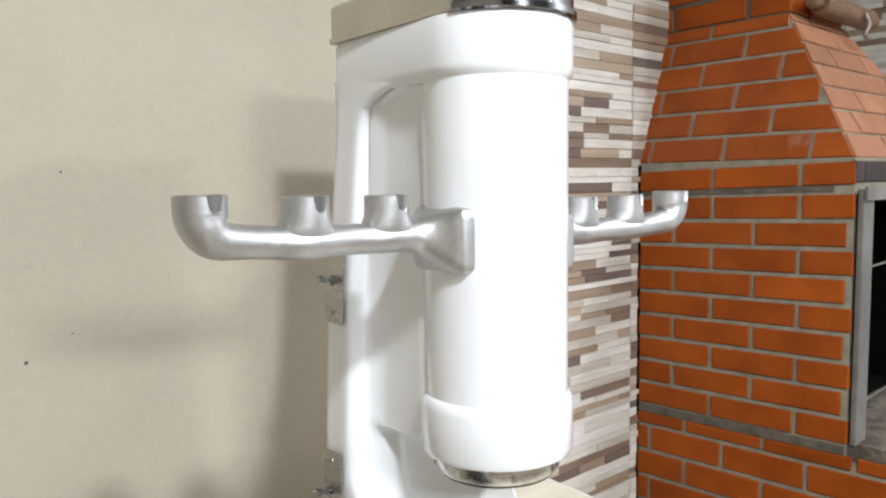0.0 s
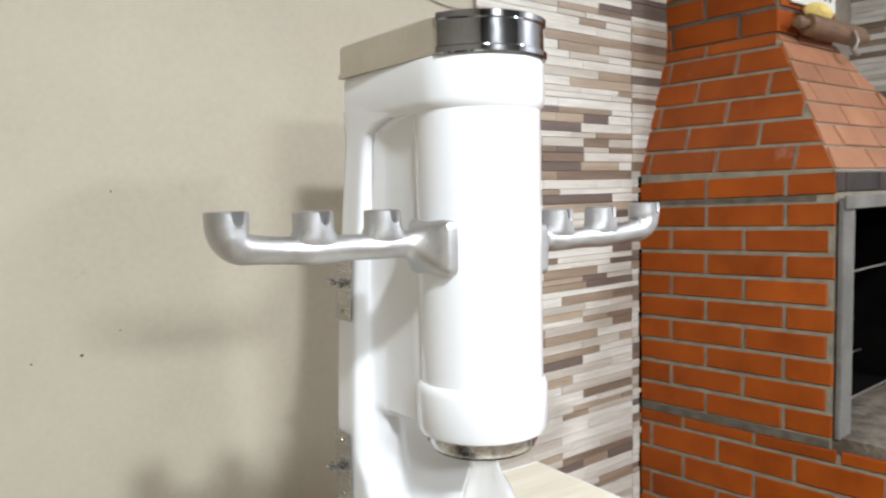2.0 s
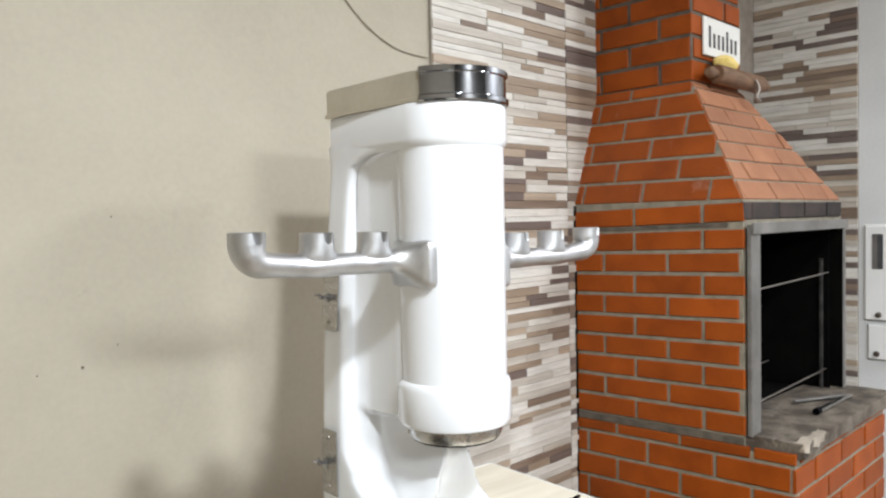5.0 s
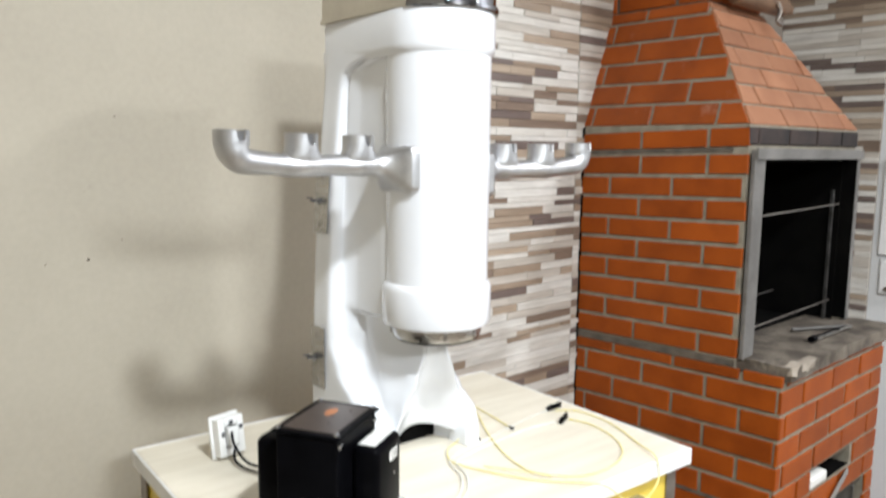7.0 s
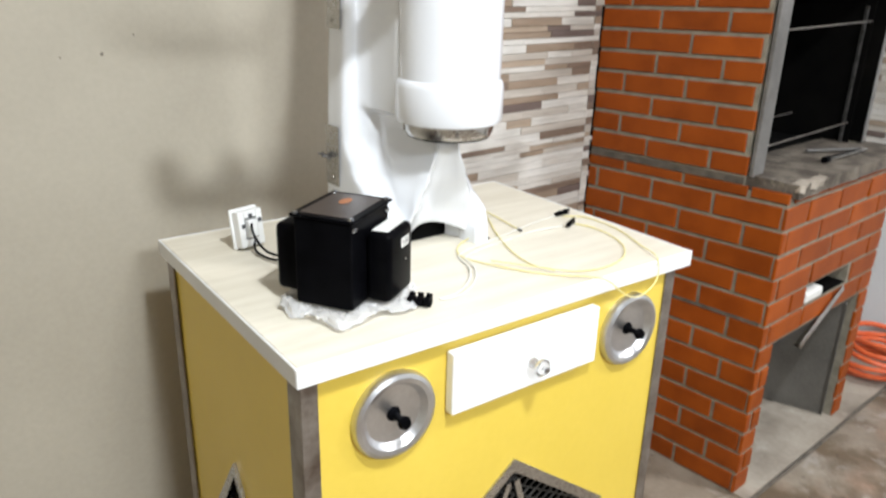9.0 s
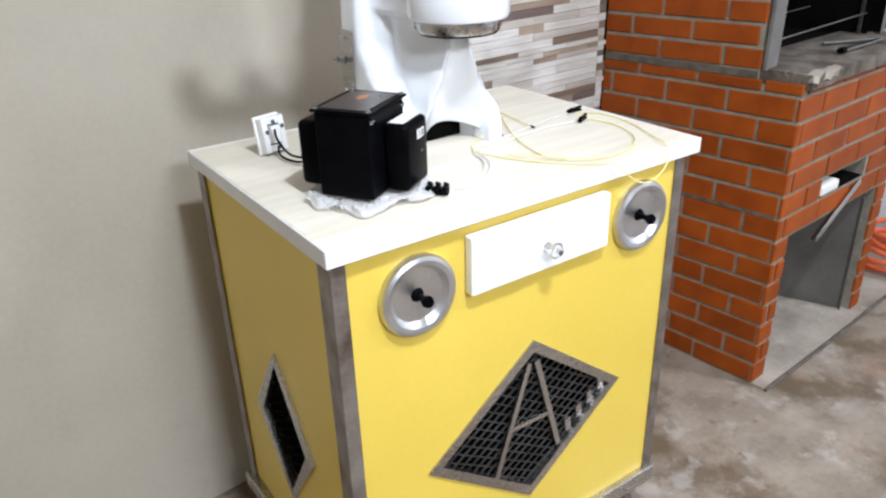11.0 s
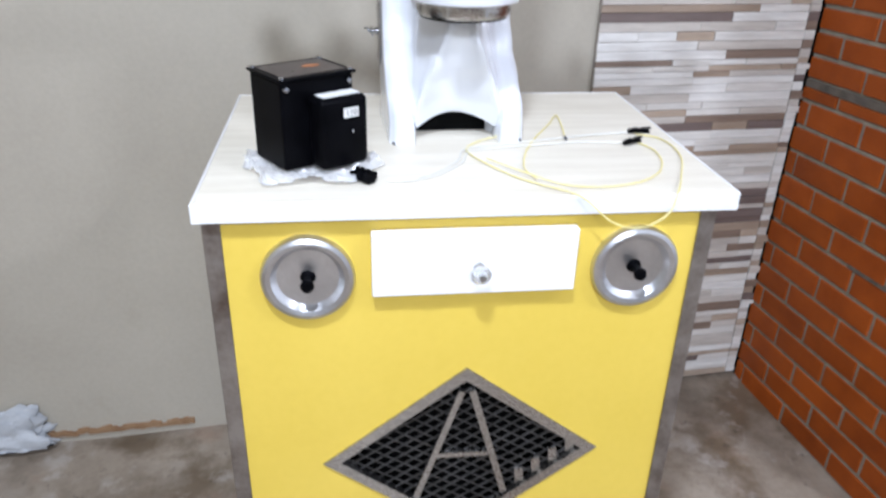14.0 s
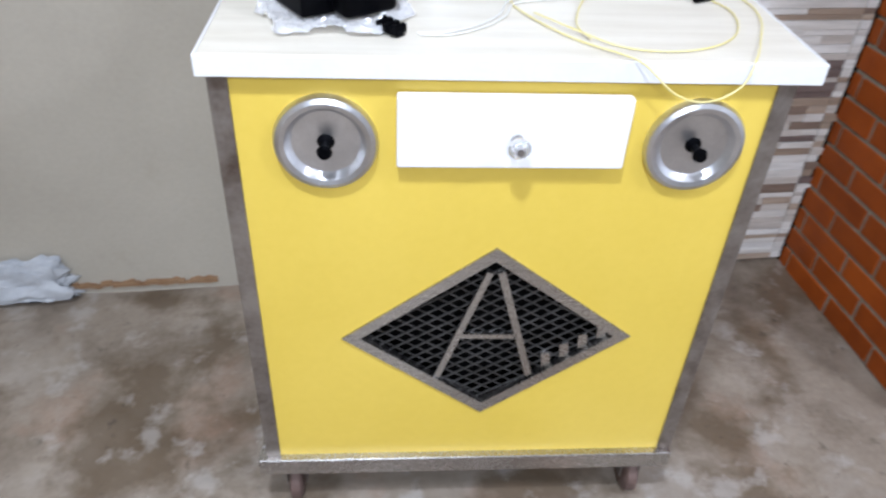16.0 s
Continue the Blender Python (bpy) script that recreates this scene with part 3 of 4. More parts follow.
part("lower_collar", turned([(0, 0.237), (0.080, 0.237), (0.0875, 0.240), (0.0905, 0.247), (0.0905, 0.297), (0.0893, 0.303), (0.0855, 0.309), (0.080, 0.311)], 72), M_WHITE, mach, smooth=True)
ring = turned([(0.056, 0.236), (0.068, 0.216), (0.072, 0.217), (0.0755, 0.225), (0.0755, 0.238), (0.056, 0.239)], 72)
drain = part("drive_ring", ring, M_STEEL, mach, "dull steel ring under the housing", smooth=True)
for i in range(8):
    a = math.pi * 2 * i / 8 + 0.3
    part("ring_lug", box(-0.003, 0.003, -0.0015, 0.0015, 0, 0.014, 0.0005, 1), M_STEEL, drain, at=pose(0.0755 * math.cos(a), 0.0755 * math.sin(a), 0.222, 0, 0, math.degrees(a) + 90))
part("drive_plate", turned([(0, 0.216), (0.069, 0.216), (0.069, 0.2135), (0, 0.2135)], 48), M_DARK_SHADE, drain)
# steel lid: beige sides, polished round front
lid = part("lid", loft([head_outline(0.089, 0.0935, 0.211, 0.732), head_outline(0.089, 0.0935, 0.211, 0.738), head_outline(0.0875, 0.091, 0.209, 0.739), head_outline(0.0875, 0.091, 0.209, 0.775), head_outline(0.085, 0.088, 0.206, 0.779)]), M_LID, mach, "beige steel lid with a polished front band", smooth=True)
bm = bmesh.new()
n = 48
rows = []
for h, r in ((0.731, 0.0925), (0.733, 0.0945), (0.7395, 0.0945), (0.7415, 0.0905), (0.772, 0.0905), (0.774, 0.0935), (0.781, 0.0935), (0.7825, 0.0915), (0.7825, 0.080)):
    rows.append([bm.verts.new((r * math.cos(math.pi * (1.11 + 0.78 * i / n)), r * math.sin(math.pi * (1.11 + 0.78 * i / n)), h)) for i in range(n + 1)])
for a, b in zip(rows, rows[1:]):
    for i in range(n):
        bm.faces.new((a[i], a[i + 1], b[i + 1], b[i]))
part("front_band", bm, M_CHROME, lid, "polished steel front band", smooth=True)

# near-black box paints the shade in the open arch between the feet
part("underside_shade", box(-0.0668, 0.0668, 0.080, 0.190, 0.0005, 0.030), M_DARK_SHADE, mach, "near-black box painting the shade under the casting")
for s in (-1, 1):
    part("foot_pad", box(s * 0.094 - 0.018, s * 0.094 + 0.018, 0.006, 0.03, 0.0002, 0.004), M_BLACK, mach, "black rubber foot pad")
# two catches on the flank
for zc in (0.431, 0.156):
    w = 0.106 if zc > 0.3 else 0.1168
    c = part("catch_plate", box(-0.0025, 0.0, -0.022, 0.022, -0.055, 0.055, 0.0012, 1), M_STEEL, mach, "steel catch plate", at=pose(-w - 0.0022, 0.182, zc, 0, 4.6 if zc > 0.3 else 0.0, 0))
    for dz in (-0.041, 0.041):
        part("rivet", turned([(0, 0), (0.0035, 0), (0.003, 0.0015), (0, 0.002)], 10, m=pose(-0.0025, 0.0, dz, 0, -90, 0)), M_RUSTY, c)
    b2 = turned([(0, 0), (0.006, 0), (0.006, 0.005), (0.003, 0.006), (0.003, 0.018), (0, 0.018)], 12, m=pose(-0.0025, 0.004, 0.0, 0, -90, 0))
    tube([(-0.012, 0.018, 0.004), (-0.013, 0.004, 0.0), (-0.012, -0.010, -0.005)], 0.0022, 6, 4, b2)
    tube([(-0.012, 0.004, 0.0), (-0.020, 0.008, 0.004), (-0.026, 0.010, 0.004)], 0.0018, 6, 4, b2)
    part("wing_bolt", b2, M_CHROME, c, "small steel wing bolt", smooth=True)


def arm_mesh(sign):
    """A cast arm, out along x, with a flared square foot on the housing and an end that bends up."""
    secs = []
    for x, hy, hz, zz, p in ((0.060, 0.050, 0.0365, 0.488, 0.22), (0.0795, 0.0497, 0.0365, 0.488, 0.22), (0.083, 0.0480, 0.0350, 0.488, 0.25), (0.090, 0.0400, 0.0310, 0.489, 0.40), (0.098, 0.0310, 0.0255, 0.491, 0.60), (0.108, 0.0230, 0.0200, 0.493, 0.85), (0.118, 0.0188, 0.0168, 0.494, 1),
                          (0.127, 0.0200, 0.0164, 0.4942, 1), (0.137, 0.0226, 0.0168, 0.4942, 1), (0.147, 0.0236, 0.0170, 0.4942, 1), (0.157, 0.0226, 0.0167, 0.4942, 1), (0.168, 0.0198, 0.0163, 0.4942, 1), (0.180, 0.0182, 0.0160, 0.4942, 1), (0.193, 0.0178, 0.0159, 0.4945, 1), (0.206, 0.0182, 0.0160, 0.4945, 1), (0.218, 0.0198, 0.0163, 0.4945, 1), (0.229, 0.0228, 0.0168, 0.4945, 1),
                          (0.240, 0.0240, 0.0172, 0.4945, 1), (0.251, 0.0228, 0.0168, 0.4946, 1), (0.262, 0.0200, 0.0165, 0.4950, 1), (0.276, 0.0182, 0.0163, 0.4960, 1), (0.292, 0.0180, 0.0164, 0.4972, 1), (0.306, 0.0190, 0.0168, 0.4984, 1), (0.314, 0.0200, 0.0174, 0.4992, 1)):
        ring = []
        for j in range(48):
            a = 2 * math.pi * j / 48
            cy = math.copysign(abs(math.cos(a)) ** p, math.cos(a))
            cz = math.copysign(abs(math.sin(a)) ** p, math.sin(a))
            ring.append((sign * x, hy * cy, zz + hz * cz))
        secs.append(ring)
    for i in range(1, 10):
        b = math.pi / 2 * i / 9
        t = i / 9
        hy, hz = 0.0200 + 0.0044 * min(1, t * 1.6), 0.0174 + 0.0070 * t
        px, pz = 0.3175 + 0.0250 * math.sin(b) ** 0.9, 0.5245 - 0.0250 * math.cos(b)
        secs.append([(sign * (px - hz * math.sin(a) * math.sin(b)), hy * math.cos(a), pz + hz * math.sin(a) * math.cos(b)) for a in (2 * math.pi * j / 48 for j in range(48))])
    return loft(secs, bmesh.new())


def cup_mesh(sign, x, ro, top):
    """One slotted cup; its foot runs out along the bar in fillets, the end one stands on the bend."""
    bm = bmesh.new()
    seg = 72
    ri = ro - 0.005
    end = x > 0.3
    foot = ((ro * 0.94, 1, 0.520), (ro * 0.985, 1, 0.5225), (ro, 1, 0.525), (ro, 1, 0.527)) if end else ((ro * 0.86, 1.45, 0.4965), (ro * 0.95, 1.36, 0.503), (ro * 0.985, 1.20, 0.510), (ro, 1.02, 0.518))
    prof = {}
    for i in range(seg):
        a = 2 * math.pi * i / seg
        d = abs((math.degrees(a) - (270 + 17) + 180) % 360 - 180)     # slot towards the room
        t = top - 0.006 - 0.0105 * math.sqrt(max(0, 1 - (d / 19) ** 2)) if d < 18 else top
        ca, sa = math.cos(a), math.sin(a)
        prof[i] = [bm.verts.new((sign * x + r * k * ca, r * sa, z)) for r, k, z in
                   foot + ((ro, 1, t - 0.0015), (ro - 0.0015, 1, t), (ri + 0.001, 1, t), (ri, 1, t - 0.001), (ri, 1, 0.507))]
    for i in range(seg):
        a, b = prof[i], prof[(i + 1) % seg]
        for j in range(8):
            bm.faces.new((a[j], b[j], b[j + 1], a[j + 1]))
    bm.faces.new([prof[i][8] for i in range(seg)])
    return bm


for s in (-1, 1):
    arm = part("arm", arm_mesh(s), M_ALU, mach, "cast aluminium arm with three slotted cups", smooth=True, at=pose(0, 0, 0.003 if s < 0 else -0.006, 0, 0, -3.5 if s < 0 else -0.5))
    for x, ro, top in ((0.147, 0.0235, 0.539), (0.240, 0.0240, 0.540), (0.3425, 0.0245, 0.543)):
        part("cup", cup_mesh(s, x, ro, top), M_ALU, arm, smooth=True)

# ---- transformer on bubble wrap ----
tr = thing("transformer", pose(0.158, 0.146, 0.9655, 0, 0, 33) @ Matrix.Diagonal((1.05, 1.04, 1.02, 1)), "black boxy voltage transformer lying on bubble wrap", "transformer")
part("core", box(-0.058, 0.058, -0.036, 0.052, 0.0, 0.128, 0.003), M_BLACK, tr)
plate = part("top_plate", box(-0.061, 0.061, -0.041, 0.057, 0.1285, 0.133, 0.0015, 1), M_BLACK, tr)
part("top_label", box(-0.051, 0.051, -0.030, 0.046, 0.1332, 0.1338), M_BLACK_TOP, plate, "dark brown label with a worn orange print")
bm = turned([(0, 0.1339), (0.011, 0.1339), (0.011, 0.1342), (0, 0.1342)], 20, m=pose(0.018, 0.012, 0) @ Matrix.Diagonal((1.3, 0.7, 1, 1)))
part("orange_print", bm, M_ORANGE_PRINT, plate)
part("end_cover", box(-0.036, 0.044, 0.0525, 0.098, 0.004, 0.106, 0.009, 3), M_BLACK, tr, smooth=True)
cover = part("end_cover", box(-0.020, 0.058, -0.075, -0.0365, 0.002, 0.106, 0.009, 3), M_BLACK, tr, smooth=True)
part("paper_strip", box(-0.010, 0.050, -0.066, -0.042, 0.1062, 0.1068), M_PAPER, cover, "pale paper label")
lab = part("voltage_label", box(0.016, 0.040, -0.0762, -0.0752, 0.076, 0.090), M_PAPER, cover, "small pale label with three digits")
cu = bpy.data.curves.new("digits", "FONT")
cu.body, cu.size, cu.extrude, cu.align_x, cu.align_y = "110", 0.0125, 0.0002, "CENTER", "CENTER"
tmp = bpy.data.objects.new("digits", cu)
scene.collection.objects.link(tmp)
me = bpy.data.meshes.new_from_object(tmp.evaluated_get(bpy.context.evaluated_depsgraph_get()))
bpy.data.objects.remove(tmp)
me.materials.clear()
me.materials.append(M_INK)
digits = new("digits", me)
digits.parent = lab
digits.matrix_basis = pose(0.028, -0.0765, 0.083, 90, 0, 0)
for x, y in ((-0.054, -0.034), (0.054, -0.034), (-0.054, 0.050), (0.054, 0.050)):
    part("corner_screw", turned([(0, 0), (0.0045, 0), (0.004, 0.003), (0, 0.004)], 12, m=pose(x, y, 0.1325)), M_CHROME, tr, smooth=True)
for x in (-0.050, 0.050):
    part("side_screw", turned([(0, 0), (0.005, 0), (0.004, 0.003), (0, 0.004)], 12, m=pose(x, -0.0365, 0.118, 90, 0, 0)), M_CHROME, tr, smooth=True)
part("cover_screw", turned([(0, 0), (0.002, 0), (0.002, 0.001), (0, 0.0012)], 10, m=pose(0.030, -0.0752, 0.055, 90, 0, 0)), M_CHROME, tr)

rnd = random.Random(5)
plug = thing("terminal_block", pose(0.241, 0.078, 0.9505, 0, 0, -48) @ Matrix.Diagonal((0.72, 0.8, 0.9, 1)), "small black terminal connector on the worktop", "connector")
bm = box(-0.026, 0.026, -0.009, 0.009, 0.0, 0.012, 0.002)
for i in range(3):
    box(-0.024 + i * 0.018, -0.012 + i * 0.018, -0.016, 0.016, 0.004, 0.017, 0.002, 1, bm)
part("connector_body", bm, M_BLACK, plug)
for i in range(3):
    part("terminal", turned([(0, 0), (0.004, 0), (0.004, 0.006), (0, 0.006)], 10, m=pose(-0.018 + i * 0.018, 0.0, 0.016)), M_BLACK, plug)

# crumpled bubble wrap
bm = bmesh.new()
N, K = 120, 30
rings = []
for k in range(1, K + 1):
    ring_ = []
    for i in range(N):
        a = 2 * math.pi * i / N
        q = k / K
        r = (0.100 + 0.040 * noise.noise((math.cos(a) * 1.7, math.sin(a) * 1.7, 4)) + 0.012 * noise.noise((math.cos(a) * 5, math.sin(a) * 5, 7))) * q
        x, y = r * math.cos(a), r * math.sin(a)
        z = 0.009 + 0.013 * noise.noise((x * 30, y * 30, 1)) + 0.010 * abs(noise.noise((x * 75, y * 75, 2))) + 0.003 * noise.noise((x * 260, y * 260, 3))
        if math.hypot(x, y) < 0.086:
            z = min(z, 0.0135)
        elif q > 0.95:
            z *= 0.5
        ring_.append(bm.verts.new((x, y, max(0.0012, z))))
    rings.append(ring_)
for a, b in zip(rings, rings[1:]):
    for i in range(N):
        bm.faces.new((a[i], a[(i + 1) % N], b[(i + 1) % N], b[i]))
bm.faces.new(rings[0])
tagged(part("bubble_wrap", bm, M_BUBBLE, None, "crumpled clear bubble wrap under the transformer", False, pose(0.152, 0.150, 0.9500)), category="packaging")

# white wall switch lying on its edge, with two leads
sw = thing("socket_module", pose(0.124, 0.452, 0.9505, -8, 0, 14) @ Matrix.Diagonal((0.92, 0.92, 0.92, 1)), "white plastic wiring socket with black leads leaning on the worktop", "socket")
bm = box(-0.031, 0.031, 0.0, 0.006, 0.0, 0.078, 0.002)
box(-0.027, -0.014, -0.020, 0.0, 0.004, 0.074, 0.001, 1, bm)
box(0.014, 0.027, -0.020, 0.0, 0.004, 0.074, 0.001, 1, bm)
box(-0.0135, 0.0135, -0.020, 0.0, 0.060, 0.074, 0.001, 1, bm)
box(-0.0135, 0.0135, -0.020, 0.0, 0.004, 0.018, 0.001, 1, bm)
part("housing", bm, M_WHITE_PLASTIC, sw)
part("insert", box(-0.010, 0.010, -0.026, -0.001, 0.022, 0.056, 0.001, 1), M_WHITE_PLASTIC, sw)
for x, z in ((0.0, 0.064), (-0.018, 0.046), (0.004, 0.012), (0.020, 0.052)):
    part("terminal_screw", box(x - 0.004, x + 0.004, -0.022, -0.0203, z - 0.004, z + 0.004, 0.0005, 1), M_INK, sw)
tagged(part("black_leads", tube([(0.123, 0.428, 1.000), (0.118, 0.405, 0.985), (0.126, 0.37, 0.965), (0.14, 0.31, 0.975), (0.15, 0.26, 1.0)], 0.0022, 6, 8,
              tube([(0.126, 0.428, 0.966), (0.118, 0.40, 0.958), (0.126, 0.355, 0.957), (0.14, 0.30, 0.97), (0.15, 0.26, 0.985)], 0.0022, 6, 8)), M_BLACK, None, "two black leads from the socket to the transformer", True), category="cable")


def cable(name, pts, r, material, label, z=0.9525):
    pts = [(p[0], p[1], p[2] if len(p) > 2 else z) for p in pts]
    return tagged(part(name, tube(pts, r, 6, 10), material, None, label, True), category="cable")


cable("yellow_cable", [(0.478, 0.262, 0.956), (0.44, 0.245), (0.415, 0.205), (0.428, 0.155), (0.466, 0.085), (0.500, 0.045), (0.532, 0.010, 0.9545), (0.556, -0.012, 0.950), (0.60, -0.020, 0.915), (0.645, -0.018, 0.905),
      (0.685, -0.014, 0.925), (0.704, 0.006, 0.9545), (0.735, 0.070), (0.765, 0.140), (0.776, 0.200), (0.768, 0.250), (0.735, 0.275)], 0.0012, M_CABLE_YELLOW, "thin yellow cable coiled over the worktop and its front edge")
cable("yellow_cable", [(0.44, 0.150, 0.956), (0.49, 0.080, 0.957), (0.54, 0.040), (0.60, 0.028), (0.66, 0.045), (0.705, 0.085), (0.730, 0.140), (0.735, 0.190), (0.722, 0.225)], 0.0012, M_CABLE_YELLOW, "thin yellow cable coiled on the worktop")
cable("yellow_cable", [(0.500, 0.055, 0.957), (0.494, 0.11), (0.510, 0.18), (0.545, 0.26), (0.59, 0.34), (0.618, 0.395), (0.612, 0.33), (0.600, 0.262)], 0.0012, M_CABLE_YELLOW, "thin yellow cable end curving over the worktop")
cable("white_cable", [(0.275, 0.075), (0.31, 0.078), (0.355, 0.105), (0.392, 0.150), (0.412, 0.205), (0.46, 0.225), (0.52, 0.240), (0.59, 0.258), (0.66, 0.275), (0.725, 0.285)], 0.0014, M_CABLE_WHITE, "thin white cable across the worktop")
cable("white_cable", [(0.278, 0.070), (0.315, 0.070), (0.362, 0.098), (0.400, 0.145), (0.420, 0.195), (0.48, 0.215), (0.55, 0.225), (0.62, 0.235), (0.690, 0.228)], 0.0014, M_CABLE_WHITE, "thin white cable across the worktop")
for x, y, a in ((0.745, 0.286, 5), (0.712, 0.228, 28)):
    c = thing("cable_clip", pose(x, y, 0.951, 0, 0, a), "small black crocodile clip on the worktop", "clip", group="clips on the worktop")
    part("jaw", prism([(-0.022, 0.001), (0.020, 0.0), (0.020, 0.004), (-0.006, 0.010), (-0.022, 0.007)], -0.004, 0.004, bevel=0.0008), M_BLACK, c)
    part("grip", box(0.004, 0.022, -0.003, 0.003, 0.0062, 0.010, 0.001, 1), M_BLACK, c)
cable("lead_tip", [(0.600, 0.262, 0.9525), (0.599, 0.250, 0.9525)], 0.0026, M_INK, "dark bare tip of the cable")

# ---- brick barbecue; in its own frame x is u, y is minus v ----
BW, UD, BD = 0.715, 0.515, 0.640          # width, depth of the upper part, depth of the base
Z_LEDGE, Z_SLAB, Z_HOOD, Z_NECK, Z_TOP = 0.928, 0.915, 1.540, 1.881, CEIL
CH0, CH1, CHD = 0.125, 0.430, 0.315       # the chimney's sides and depth
bbq = thing("brick_barbecue", WALL_TURN, "red brick barbecue with tapered hood against the tiled wall", "barbecue")
V = lambda u, v, z: Vector((u, -v, z))


def solid(faces, bm=None):
    bm = bm or bmesh.new()
    for f in faces:
        bm.faces.new([bm.verts.new(p) for p in f])
    bmesh.ops.remove_doubles(bm, verts=bm.verts, dist=1e-5)
    return bm


# mortar cores
NL, NR, NZ = 0.068, 0.655, 0.472          # fuel niche
SL, SR, SZ0, SZ1 = 0.215, 0.51, 0.546, 0.608
for b in ((0, NL, BD, 0, Z_SLAB - 0.012), (NR, BW, BD, 0, Z_SLAB - 0.012), (NL, NR, BD, SZ1, Z_SLAB - 0.012), (NL, NR, BD, NZ, SZ0), (NL, SL, BD, SZ0, SZ1), (SR, NR, BD, SZ0, SZ1), (NL, NR, 0.20, 0, NZ), (SL, SR, 0.30, SZ0, SZ1)):
    part("mortar_core", box(b[0], b[1], -b[2], -0.001, b[3], b[4]), M_MORTAR, bbq)
# niche walls darkened in colour to give the recess its shade
part("niche_back", box(NL + 0.002, NR - 0.002, -0.215, -0.2005, 0.0, NZ - 0.001), M_SOOT_SHADE, bbq, "back of the fuel niche, near-black for its shade")
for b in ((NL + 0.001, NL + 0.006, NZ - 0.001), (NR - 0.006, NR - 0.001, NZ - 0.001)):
    part("niche_lining", box(b[0], b[1], -BD + 0.03, -0.216, 0.0, b[2]), M_BRICK_SOOT_SHADE, bbq)
part("niche_lining", box(NL + 0.007, NR - 0.007, -BD + 0.03, -0.216, NZ - 0.006, NZ - 0.001), M_SOOT_SHADE, bbq)
# slot floor and back painted near-black in place of shade
part("slot_bed", box(SL + 0.001, SR - 0.001, -BD + 0.001, -BD + 0.0615, SZ0 + 0.0005, SZ0 + 0.003), M_SOOT_SHADE, bbq)
part("slot_back", box(SL + 0.001, SR - 0.001, -BD + 0.062, -0.301, SZ0 + 0.001, SZ1 - 0.001), M_SOOT_SHADE, bbq)
OL, OR, OZ0, OZ1 = 0.060, 0.690, 0.948, 1.458   # the opening
for b in ((0, OL, UD, Z_SLAB - 0.011, Z_HOOD), (OR, BW, UD, Z_SLAB - 0.011, Z_HOOD), (OL, OR, UD, OZ1, Z_HOOD), (OL, OR, 0.06, Z_SLAB - 0.011, OZ1)):
    part("mortar_core", box(b[0], b[1], -b[2], -0.001, b[3], b[4]), M_MORTAR, bbq)
# firebox walls: soot, taken near-black to hold the shade as well
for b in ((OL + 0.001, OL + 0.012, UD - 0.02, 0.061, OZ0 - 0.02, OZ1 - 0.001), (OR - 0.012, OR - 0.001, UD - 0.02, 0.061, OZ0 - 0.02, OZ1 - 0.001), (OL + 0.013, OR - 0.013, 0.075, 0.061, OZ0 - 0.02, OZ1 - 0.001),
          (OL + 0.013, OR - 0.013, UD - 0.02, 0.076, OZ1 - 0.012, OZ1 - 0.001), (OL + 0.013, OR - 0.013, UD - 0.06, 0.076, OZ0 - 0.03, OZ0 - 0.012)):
    part("firebox_lining", box(b[0], b[1], -b[2], -b[3], b[4], b[5]), M_SOOT_SHADE, bbq, "sooted firebox lining, near-black to hold its shade")
lo = [V(0, 0.001, Z_HOOD), V(BW, 0.001, Z_HOOD), V(BW, UD, Z_HOOD), V(0, UD, Z_HOOD)]
HT1 = CH1 + 0.01
hi = [V(CH0, 0.001, Z_NECK), V(HT1, 0.001, Z_NECK), V(HT1, CHD, Z_NECK), V(CH0, CHD, Z_NECK)]
hood = solid([[lo[i], lo[(i + 1) % 4], hi[(i + 1) % 4], hi[i]] for i in range(4)] + [lo, hi])
part("hood_core", hood, M_MORTAR, bbq)
part("chimney_core", box(CH0, CH1, -CHD, -0.001, Z_NECK + 0.001, Z_TOP - 0.001), M_DARK_MORTAR, bbq)

brick_rnd = random.Random(11)


def lay(origin, s_axis, t_axis, n_axis, region, pitch, length, material, holes=(), start=0.0, joint=0.011, depth=0.005, shift=0.0, jitter=0.0012, names="brick"):
    """Bricks in courses over one convex face, cut at its edges and left out over its holes."""
    t0, t1 = min(q[1] for q in region), max(q[1] for q in region)
    s0, s1 = min(q[0] for q in region), max(q[0] for q in region)
    k = 0
    t = start
    while t < t1:
        s = s0 - length + (0.5 * length if k % 2 else 0) + shift - length
        while s < s1:
            a = [(s + joint / 2, t + joint / 2), (s + length - joint / 2, t + joint / 2), (s + length - joint / 2, t + pitch - joint / 2), (s + joint / 2, t + pitch - joint / 2)]
            pieces = [a]
            for hx0, hx1, hz0, hz1 in holes:
                nxt = []
                for p in pieces:
                    if p[1][0] <= hx0 or p[0][0] >= hx1 or p[2][1] <= hz0 + 0.012 or p[0][1] >= hz1 - 0.012:
                        nxt.append(p)
                        continue
                    if p[0][0] < hx0 - 0.01:
                        nxt.append([p[0], (hx0, p[1][1]), (hx0, p[2][1]), p[3]])
                    if p[1][0] > hx1 + 0.01:
                        nxt.append([(hx1, p[0][1]), p[1], p[2], (hx1, p[3][1])])
                pieces = nxt
            for p in pieces:
                q = clip(p, region)
                if len(q) > 2 and area(q) > 0.00035:
                    part(names, slab_piece(q, origin, s_axis, t_axis, n_axis, depth + brick_rnd.uniform(-0.0015, 0.0012), 0.002, jitter, brick_rnd), material, bbq)
            s += length
        t += pitch
        k += 1


P, L = 0.0655, 0.197
